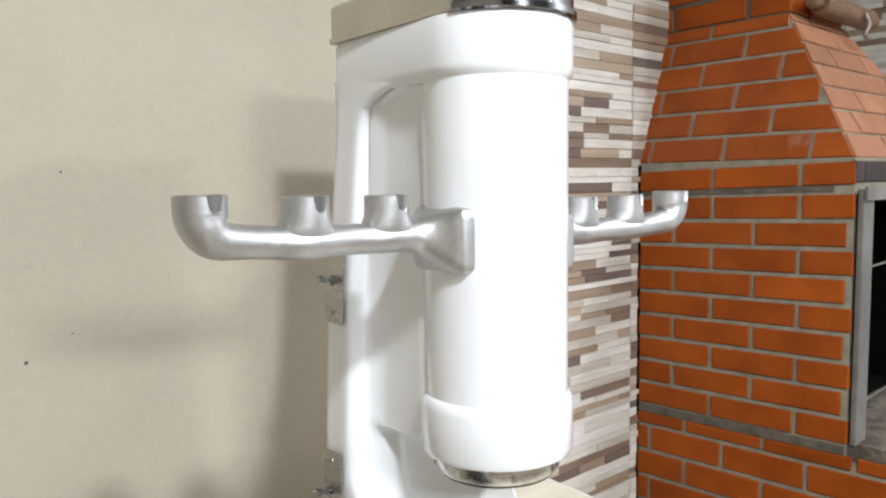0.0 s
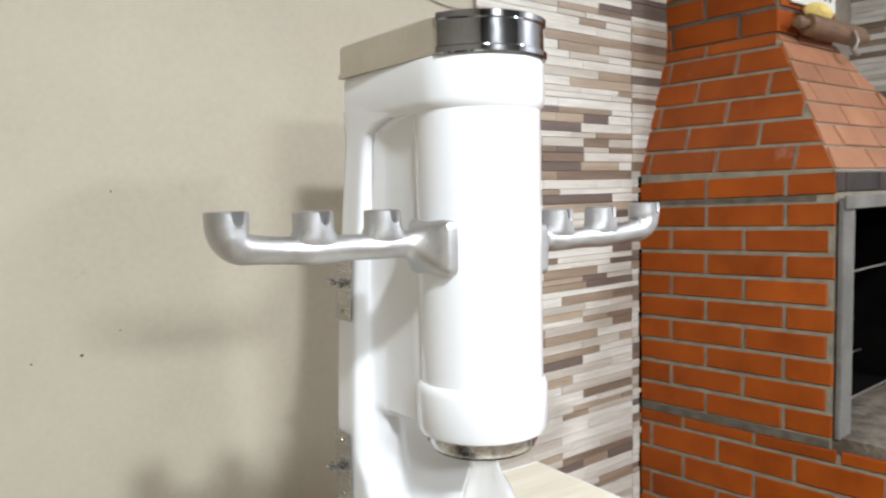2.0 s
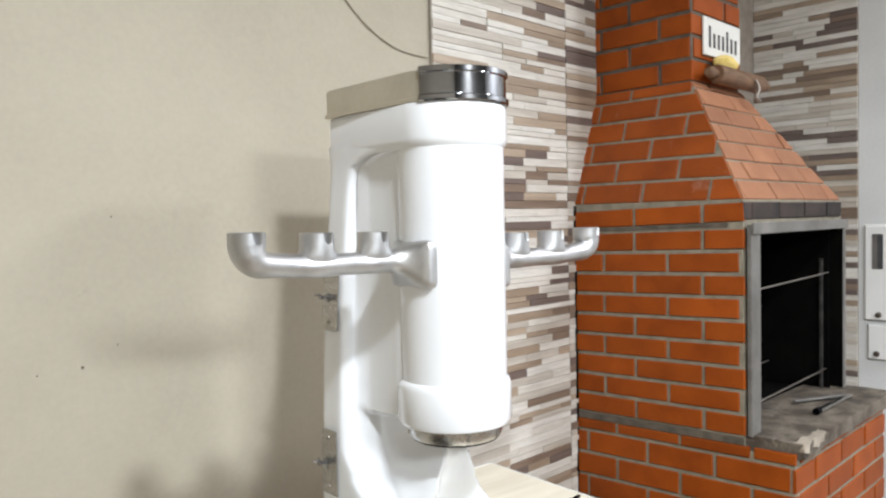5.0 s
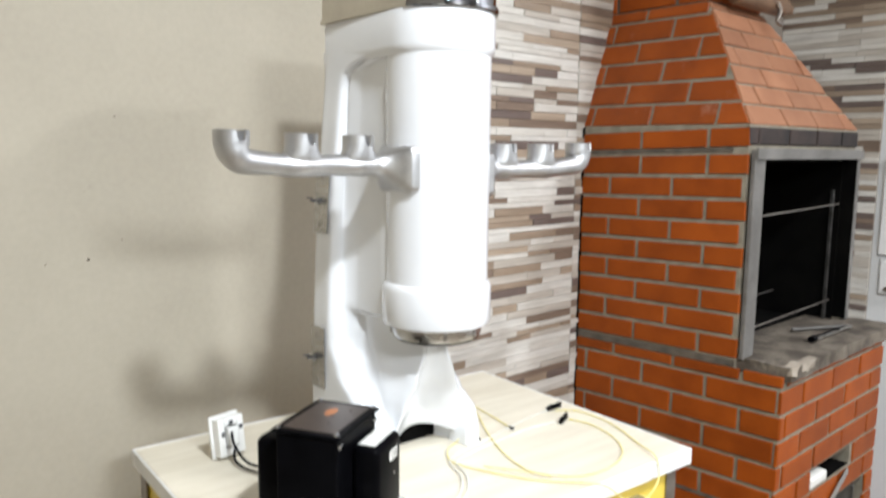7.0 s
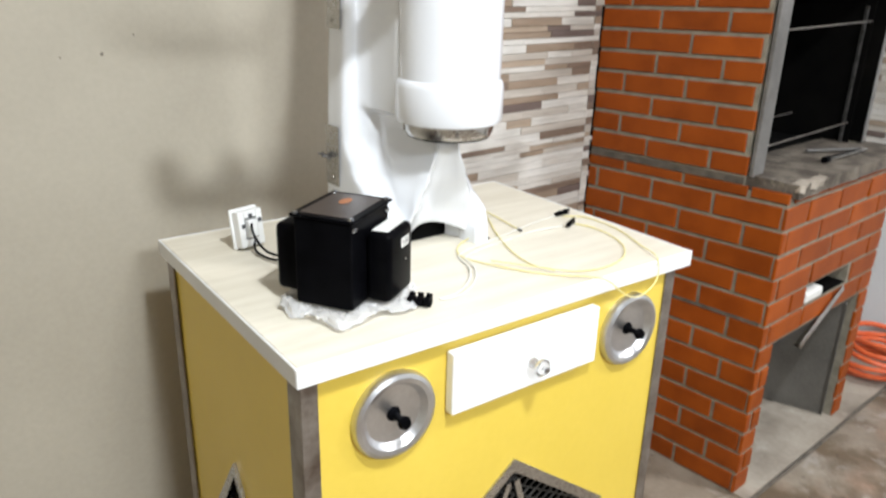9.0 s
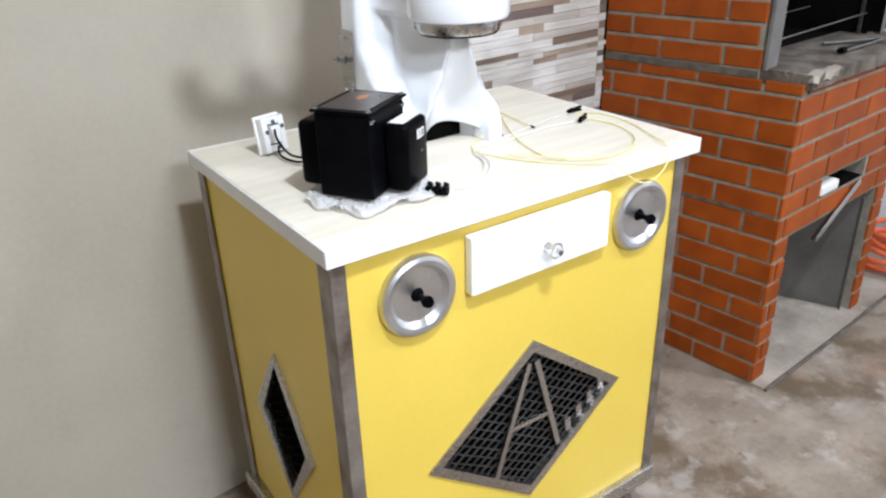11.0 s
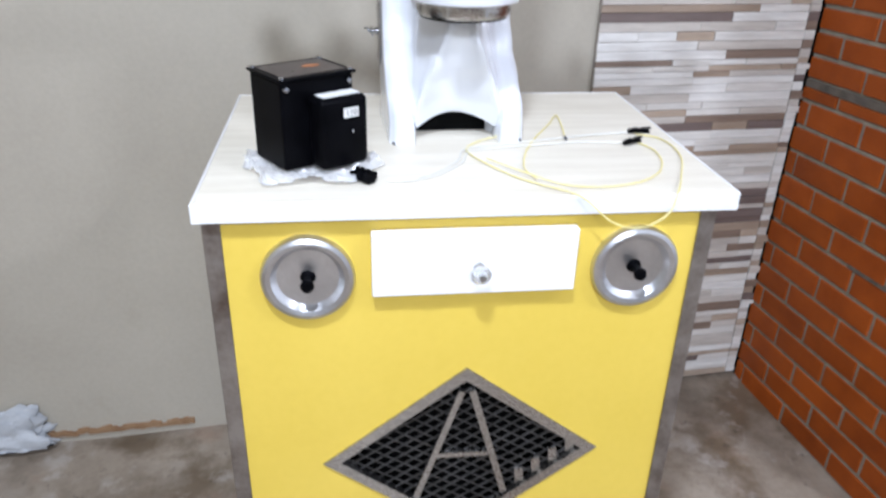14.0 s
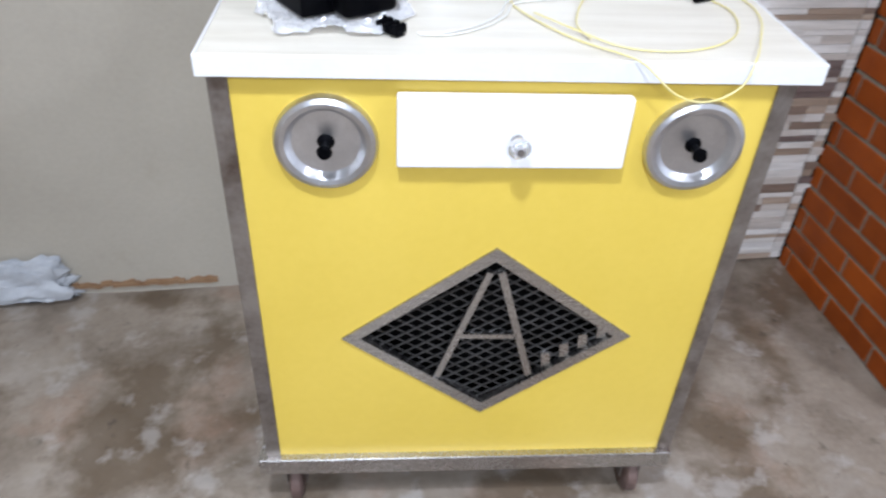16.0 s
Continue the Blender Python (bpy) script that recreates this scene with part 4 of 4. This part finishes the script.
EX, EY, EZ = Vector((1, 0, 0)), Vector((0, 1, 0)), Vector((0, 0, 1))
rect = lambda a, b, c, d: [(a, c), (b, c), (b, d), (a, d)]
# left face: s runs out of the wall
SY = Vector((0, -1, 0.028))      # the courses sink a little towards the wall
PB, LB, PU, LU = 0.0678, 0.198, 0.0598, 0.203      # courses and brick lengths of the base and of the upper part
lay(V(0, 0, -0.016), SY, EZ, -EX, rect(0.002, BD + 0.004, 0.0, Z_LEDGE - 0.014), PB, LB, M_BRICK, start=0.0006, shift=0.039)
lay(V(0, 0, -0.014), SY, EZ, -EX, rect(0.002, UD + 0.004, Z_LEDGE + 0.006, 1.473), PU, LU, M_BRICK, start=Z_LEDGE + 0.006, shift=0.0)
lay(V(0, 0, -0.014), SY, EZ, -EX, rect(0.002, UD + 0.004, 1.485, Z_HOOD), 0.058, LU, M_BRICK, start=1.482, shift=0.0)
# base front
lay(V(0, BD, 0), EX, EZ, -EY, rect(-0.004, BW, 0.0, Z_SLAB - 0.014), PB, LB, M_BRICK, holes=((NL, NR, -0.1, NZ), (SL, SR, SZ0, SZ1)), start=0.0006, shift=0.13, jitter=0.0026)
# front over the opening, sooty
lay(V(0, UD, 0), EX, EZ, -EY, rect(-0.004, BW, 1.487, Z_HOOD), 0.052, 0.18, M_BRICK_SOOT_SHADE, start=1.488, shift=0.05, joint=0.008)


def sloped(a, b, c, d, material, pitch, length, shift, joint=0.009):
    """Bricks on a sloped four-sided face given by its corners: foot left, foot right, top right, top left."""
    s_axis = (b - a).normalized()
    t_axis = (d - a) - s_axis * (d - a).dot(s_axis)
    t_axis.normalize()
    n_axis = s_axis.cross(t_axis)
    region = [((p - a).dot(s_axis), (p - a).dot(t_axis)) for p in (a, b, c, d)]
    lay(a, s_axis, t_axis, n_axis, region, pitch, length, material, start=0.0, shift=shift, joint=joint)


sloped(V(0, 0, Z_HOOD), V(0, UD, Z_HOOD), V(CH0, CHD, Z_NECK), V(CH0, 0, Z_NECK), M_BRICK_HOOD, 0.0655, L, 0.03)
sloped(V(0, UD, Z_HOOD), V(BW, UD, Z_HOOD), V(HT1, CHD, Z_NECK), V(CH0, CHD, Z_NECK), M_BRICK_PALE, 0.062, L, 0.02, 0.006)
# chimney: left and front
lay(V(CH0, 0, 0), -EY, EZ, -EX, rect(0.002, CHD + 0.004, Z_NECK + 0.004, Z_TOP), P, L, M_BRICK, start=Z_NECK, shift=0.02)
lay(V(CH0, CHD, 0), EX, EZ, -EY, rect(-0.004, CH1 - CH0, Z_NECK + 0.004, Z_TOP), P, L, M_BRICK, start=Z_NECK, shift=0.11)
# dark ledge courses
SINK = pose(0, 0, -0.014, -1.6, 0, 0)
part("dark_joint", box(-0.003, 0.010, -UD - 0.003, -0.002, 1.4735, 1.4848), M_DARK_MORTAR, bbq, "dark stained mortar joint", at=SINK)
part("dark_joint", box(-0.003, 0.010, -BD + 0.10, -0.002, Z_LEDGE - 0.0135, Z_LEDGE + 0.0055), M_DARK_MORTAR, bbq, at=SINK)
part("dark_joint", box(-0.0045, 0.010, -BD, -0.33, 0.5375, 0.5485), M_DARK_MORTAR, bbq, at=SINK)

# black strip paints the darkness of the gap beside the tiles
part("dark_joint", box(-0.010, 0.004, -0.007, 0.0, 0.0, Z_HOOD), M_SOOT_SHADE, bbq, "black strip painting the dark gap between bricks and tiles")

# worn slab in front of the opening
bm = box(0.008, BW + 0.045, -BD - 0.018, -UD + 0.10, Z_SLAB - 0.0105, Z_SLAB + 0.026)
bmesh.ops.subdivide_edges(bm, edges=list(bm.edges), cuts=14, use_grid_fill=True)
for v in bm.verts:
    f = 0.006 if v.co.y < -BD or v.co.x < 0.02 else 0.0015
    v.co += Vector((noise.noise(v.co * 22) * f, noise.noise(v.co * 22 + Vector((5, 0, 0))) * f * 1.5, noise.noise(v.co * 30) * 0.0022))
part("ledge_slab", bm, M_SLAB, bbq, "chipped old concrete slab", smooth=True)
bm = box(0.004, 0.16, -BD - 0.022, -BD + 0.005, Z_SLAB + 0.006, Z_SLAB + 0.029)
bmesh.ops.subdivide_edges(bm, edges=list(bm.edges), cuts=10, use_grid_fill=True)
for v in bm.verts:
    v.co += Vector((noise.noise(v.co * 26) * 0.012, noise.noise(v.co * 26 + Vector((5, 0, 0))) * 0.012, noise.noise(v.co * 40) * 0.005))
part("plaster_smear", bm, M_HEARTH, bbq, "broken pale plaster on the slab's corner", smooth=True)

# steel angle round the opening, blackened inside
part("opening_frame", box(0.004, OL - 0.002, -UD - 0.020, -UD - 0.007, 0.936, 1.478, 0.002, 1), M_GREY_FRAME, bbq, "grey steel angle")
part("opening_frame", box(OR + 0.002, BW - 0.001, -UD - 0.020, -UD - 0.007, 0.944, 1.478, 0.002, 1), M_GREY_FRAME, bbq)
part("opening_frame", box(0.002, BW, -UD - 0.027, -UD - 0.0205, OZ1 - 0.004, 1.483, 0.001, 1), M_GREY_FRAME, bbq)
part("frame_flange", box(OL - 0.0015, OL + 0.003, -UD - 0.018, -UD + 0.05, OZ0, OZ1 - 0.006), M_PLATE, bbq)
part("frame_flange", box(OR - 0.004, OR + 0.0015, -UD - 0.018, -UD + 0.022, OZ0, OZ1 - 0.006), M_SOOT_SHADE, bbq)
part("upright_rod", box(OR - 0.024, OR - 0.015, -UD + 0.035, -UD + 0.045, OZ0 - 0.012, OZ1 - 0.10, 0.001, 1), M_MESH, bbq, "dark rusty upright rod")
for z, y in ((1.303, -UD + 0.012), (0.995, -UD + 0.02), (1.0, -UD + 0.20)):
    part("skewer_rod", tube([(OL + 0.013, y, z), (OR - 0.034, y + 0.002, z + 0.012)], 0.0024, 6, 0), M_RUSTY, bbq, "thin steel skewer rail", smooth=True)

tool = thing("steel_tongs", WALL_TURN @ pose(0.33, -0.582, Z_SLAB + 0.0295), "grey steel tongs lying on the concrete slab", "tool")
part("arm_bar", box(0.0, 0.25, -0.009, 0.009, 0.0, 0.009, 0.002, 1), M_STEEL, tool, at=pose(0, 0, 0, 0, 0, -1))
part("arm_bar", box(-0.20, 0.0, -0.006, 0.006, 0.0, 0.007, 0.002, 1), M_GREY_FRAME, tool, at=pose(0.25, 0.004, 0.001, 0, 0, -26))
part("dark_tip", tube([(-0.018, 0.0, 0.006), (0.004, 0.0, 0.006)], 0.010, 10, 0), M_BLACK, tool, smooth=True)

plate_t = thing("sheet_metal_cover", WALL_TURN @ pose(0.640, -0.618, 0.0, 0, 0, 19), "grey sheet metal plate leaning inside the fuel niche", "metal sheet")
part("sheet", box(-0.002, 0.002, 0.0, 0.36, 0.0, 0.455, 0.001, 1), M_PLATE, plate_t, at=pose(0, 0, 0.001, 0, -7, 0))
part("folded_rim", box(-0.014, -0.0025, 0.0, 0.004, 0.0, 0.455, 0.001, 1), M_PLATE, plate_t, at=pose(0, 0, 0.001, 0, -7, 0))
rod = thing("steel_angle_bar", WALL_TURN @ pose(0.235, -BD - 0.012, 0.415, 0, 0, 0), "loose bright steel angle bar hooked across the niche", "metal bar")
bm = box(-0.011, 0.011, -0.002, 0.002, 0.0, 0.27, 0.001, 1)
box(0.007, 0.011, 0.002, 0.02, 0.0, 0.27, 0.001, 1, bm)
part("angle", bm, M_STEEL, rod, at=pose(0, 0, 0, 0, 62, 0))
tagged(part("plaster_rubble", box(SL + 0.01, SL + 0.12, -BD - 0.006, -BD + 0.055, SZ0 + 0.0032, SZ0 + 0.036, 0.008), M_CERAMIC, None, "pale rubble in the slot of the barbecue", at=WALL_TURN), category="rubble")

# ceramic name plaque (its lettering as plain strokes), roller, foam
sign = thing("ceramic_plaque", WALL_TURN @ pose(CH0 + 0.172, -CHD - 0.006, 2.018), "white ceramic plaque with dark strokes on the chimney", "plaque")
part("plaque", box(-0.118, 0.118, -0.008, 0.0, -0.055, 0.055, 0.003), M_CERAMIC, sign)
for i in range(7):
    x = -0.085 + i * 0.028
    part("stroke_bar", box(x - 0.006, x + 0.006, -0.0095, -0.0081, -0.03, 0.03 if i in (0, 4) else 0.012), M_INK, sign)
pin = thing("wooden_roller", WALL_TURN @ pose(0.345, -CHD - 0.040, 1.906, 0, 90, 0), "old dark wooden roller resting on the hood's shoulder", "roller")
part("roller", turned([(0, -0.15), (0.024, -0.15), (0.027, -0.14), (0.027, 0.14), (0.024, 0.15), (0, 0.15)], 24), M_WOODPIN, pin, smooth=True)
for s in (-1, 1):
    part("knob", turned([(0, s * 0.15), (0.012, s * 0.15), (0.013, s * 0.165), (0.017, s * 0.18), (0.012, s * 0.20), (0, s * 0.203)], 16), M_WOODPIN, pin, smooth=True)
part("bracket", tube([(0.0, -0.028, 0.05), (0.025, -0.034, 0.06), (0.05, -0.03, 0.05), (0.06, -0.03, 0.08)], 0.006, 8, 4), M_RUSTY, pin, "rusty hook")
bm = bmesh.new()
bmesh.ops.create_icosphere(bm, subdivisions=3, radius=0.05)
for v in bm.verts:
    v.co *= 1 + 0.25 * noise.noise(v.co * 30)
    v.co.x *= 1.6
    v.co.z *= 0.62
    v.co.y *= 0.7
tagged(part("foam_wad", bm, M_SPONGE, None, "crumpled yellow foam wad on top of the roller", True, WALL_TURN @ pose(0.27, -CHD - 0.035, 1.945) @ Matrix.Diagonal((0.8, 0.7, 0.7, 1))), category="foam")

# white service boxes set in the side wall, and the hose
def wall_box(v, z, w, h, window, label):
    """A shallow white door in a thin frame, with a lock and, on the larger one, a dark window."""
    o = thing("service_box", WALL_TURN @ pose(SIDE_U - 0.001, -v, z), label, "wall box", group="service boxes on the side wall")
    part("box_frame", box(-0.006, 0.0, -w, w, -h, h, 0.002, 1), M_WHITE_PLASTIC, o)
    door = part("box_door", box(-0.012, -0.0065, -w + 0.006, w - 0.006, -h + 0.006, h - 0.006, 0.002, 1), M_DRAWER, o)
    part("door_gap", box(-0.0078, -0.0062, -w + 0.003, w - 0.003, -h + 0.003, -h + 0.0058), M_INK, o)
    lock_m = pose(-0.0122, w * 0.30, -h + 0.026, 0, -90, 0)
    part("lock", turned([(0, 0), (0.011, 0), (0.010, 0.006), (0.006, 0.007), (0, 0.007)], 16, m=lock_m), M_RUSTY, door, "small round steel lock", smooth=True)
    if window:
        part("window", box(-0.0128, -0.0121, w * 0.10, w * 0.60, 0.015, 0.148, 0.0002, 1), M_INK, door, "dark glass window in the door")
        part("window_rim", box(-0.0136, -0.0129, w * 0.36, w * 0.60, 0.017, 0.146), M_GREY_FRAME, door)


wall_box(0.495, 1.27, 0.075, 0.185, True, "white service box with a dark window on the white wall")
wall_box(0.480, 1.005, 0.048, 0.070, False, "small white service box with a steel lock")
pts = []
for i in range(90):
    a = i * 0.42
    r = 0.13 + 0.035 * math.sin(i * 0.37)
    pts.append((r * math.cos(a), r * math.sin(a), 0.016 + 0.0016 * i + 0.006 * math.sin(i)))
tagged(part("garden_hose", tube(pts, 0.010, 8, 3), M_ORANGE, None, "orange garden hose coiled on the floor by the wall", True, WALL_TURN @ pose(1.12, -0.60, 0)), category="hose")

# pale hearth strip and the joint in front of it
structure("hearth", box(0.0, SIDE_U - 0.002, -BD - 0.045, -0.01, -0.02, 0.004), M_HEARTH, "pale concrete hearth strip under the barbecue", "hearth")
structure("floor_joint", tube([(0.0, -BD - 0.050, 0.001), (0.4, -BD - 0.054, 0.002), (0.8, -BD - 0.047, 0.001), (SIDE_U, -BD - 0.053, 0.001)], 0.006, 6, 8), M_DARK_MORTAR, "dark joint across the concrete floor", "joint")

# ---- wall details on the left ----
bm = bmesh.new()
bmesh.ops.create_icosphere(bm, subdivisions=5, radius=0.10)
for v in bm.verts:
    k = noise.noise(v.co * 16) * 0.55 + noise.noise(v.co * 45) * 0.30 + noise.noise(v.co * 110) * 0.12
    v.co *= 1 + k
    v.co.z = max(-0.02, v.co.z * 0.85)
    v.co.x *= 1.5
    v.co.y = min(0.03, v.co.y * 0.32)
tagged(part("plaster_lump", bm, M_PLASTER_LUMP, None, "broken white plaster lump at the foot of the wall", True, WALL_TURN @ pose(-2.09, -0.005, 0.035)), category="rubble")
bm = bmesh.new()
for i in range(26):
    x = -1.98 + i * 0.014
    box(x, x + 0.0145, -0.002 - 0.003 * abs(noise.noise((x * 30, 0, 0))), 0.009, 0.022 + 0.007 * noise.noise((x * 35, 2, 0)), 0.034 + 0.012 * noise.noise((x * 35, 5, 0)), bm=bm)
structure("trim", bm, M_CLAY, "strip of exposed orange clay along the wall's foot", "trim")
# thin raised line stands in for the cast shadow of a hanging cable
bm = tube([(-0.90, 0.004, 2.06), (-0.80, 0.004, 1.965), (-0.70, 0.004, 1.915), (-0.595, 0.004, 1.905)], 0.0025, 6, 6)
tagged(part("wall_cable", bm, M_PLASTER, None, "thin raised line on the plaster wall in place of a cable's shadow", True, WALL_TURN), category="cable")

for u, z, r in ((-1.42, 1.268, 0.0028), (-1.36, 1.30, 0.0014), (-1.491, 1.265, 0.0016), (-1.363, 1.525, 0.0016)):
    m = turned([(0, 0.0), (r, 0.0), (r * 0.8, 0.0008), (0, 0.001)], 10, m=pose(u, 0.0079, z, 90, 0, 0))
    structure("wall_mark", m, M_DARK_MORTAR, "small dark nail hole in the plaster", "mark")

# ---- strip tiles: each strip a piece of its own ----
tile_rnd = random.Random(3)


def strips(parent, width, z0, z1, seam, frame_, limit_lo, limit_hi):
    """Rows of strips 21 mm high and of uneven length; the near band as parts, the rest joined."""
    rest = bmesh.new()
    z, row = z0, 0
    while z < z1 - 0.004:
        h = tile_rnd.choice((0.0145, 0.018, 0.0225, 0.0225))
        for a, b in seam:
            x = a
            while x < b - 0.001:
                w = tile_rnd.choice((0.10, 0.15, 0.20, 0.26, 0.34))
                e = min(b, x + w)
                if b - e < 0.04:
                    e = b
                depth = tile_rnd.uniform(0.0035, 0.0075)
                q = [(x + 0.0004, z + 0.0004), (e - 0.0004, z + 0.0004), (e - 0.0004, min(z1, z + h) - 0.0004), (x + 0.0004, min(z1, z + h) - 0.0004)]
                if limit_lo < z < limit_hi:
                    part("strip_tile", slab_piece(q, Vector((0, 0, 0)), EX, EZ, -EY, depth, 0.0008), M_TILE, parent)
                else:
                    slab_piece(q, Vector((0, 0, 0)), EX, EZ, -EY, depth, 0.0008, bm=rest)
                x = e
        z += h
        row += 1
    if len(rest.verts):
        tagged(part("strip_tiles", rest, M_TILE_ISLAND, parent), kind="stuff")


back_t = structure("wall_tile_back", box(TILE_EDGE_U, SIDE_U - 0.001, 0.0, 0.0078, 0.004, CEIL - 0.001), M_GROUT, "glazed wood-look strip tiles in white, beige and brown", "wall tiles")
strips(back_t, 0.6, 0.006, 2.50, ((TILE_EDGE_U + 0.001, -0.040), (-0.038, 0.12)), WALL_TURN, 0.80, 1.95)
side_at = WALL_TURN @ pose(SIDE_U - 0.001, 0, 0, 0, 0, -90)
side_t = structure("wall_tile_side", box(0.0, 0.40, -0.006, -0.0005, 0.004, CEIL - 0.001), M_GROUT, "glazed wood-look strip tiles in white, beige and brown", "wall tiles", at=side_at)


def side_strips():
    rest = bmesh.new()
    z = 0.8
    while z < 2.5:
        x = 0.001
        while x < 0.399:
            e = min(0.399, x + tile_rnd.choice((0.08, 0.12, 0.17, 0.22, 0.30)))
            if 0.399 - e < 0.04:
                e = 0.399
            slab_piece([(x + 0.0004, z + 0.0004), (e - 0.0004, z + 0.0004), (e - 0.0004, z + 0.0208), (x + 0.0004, z + 0.0208)], Vector((0, -0.006, 0)), EX, EZ, -EY, tile_rnd.uniform(0.0035, 0.0075), 0.0008, bm=rest)
            x = e
        z += 0.0212
    tagged(part("strip_tiles", rest, M_TILE_ISLAND, side_t), kind="stuff")


side_strips()
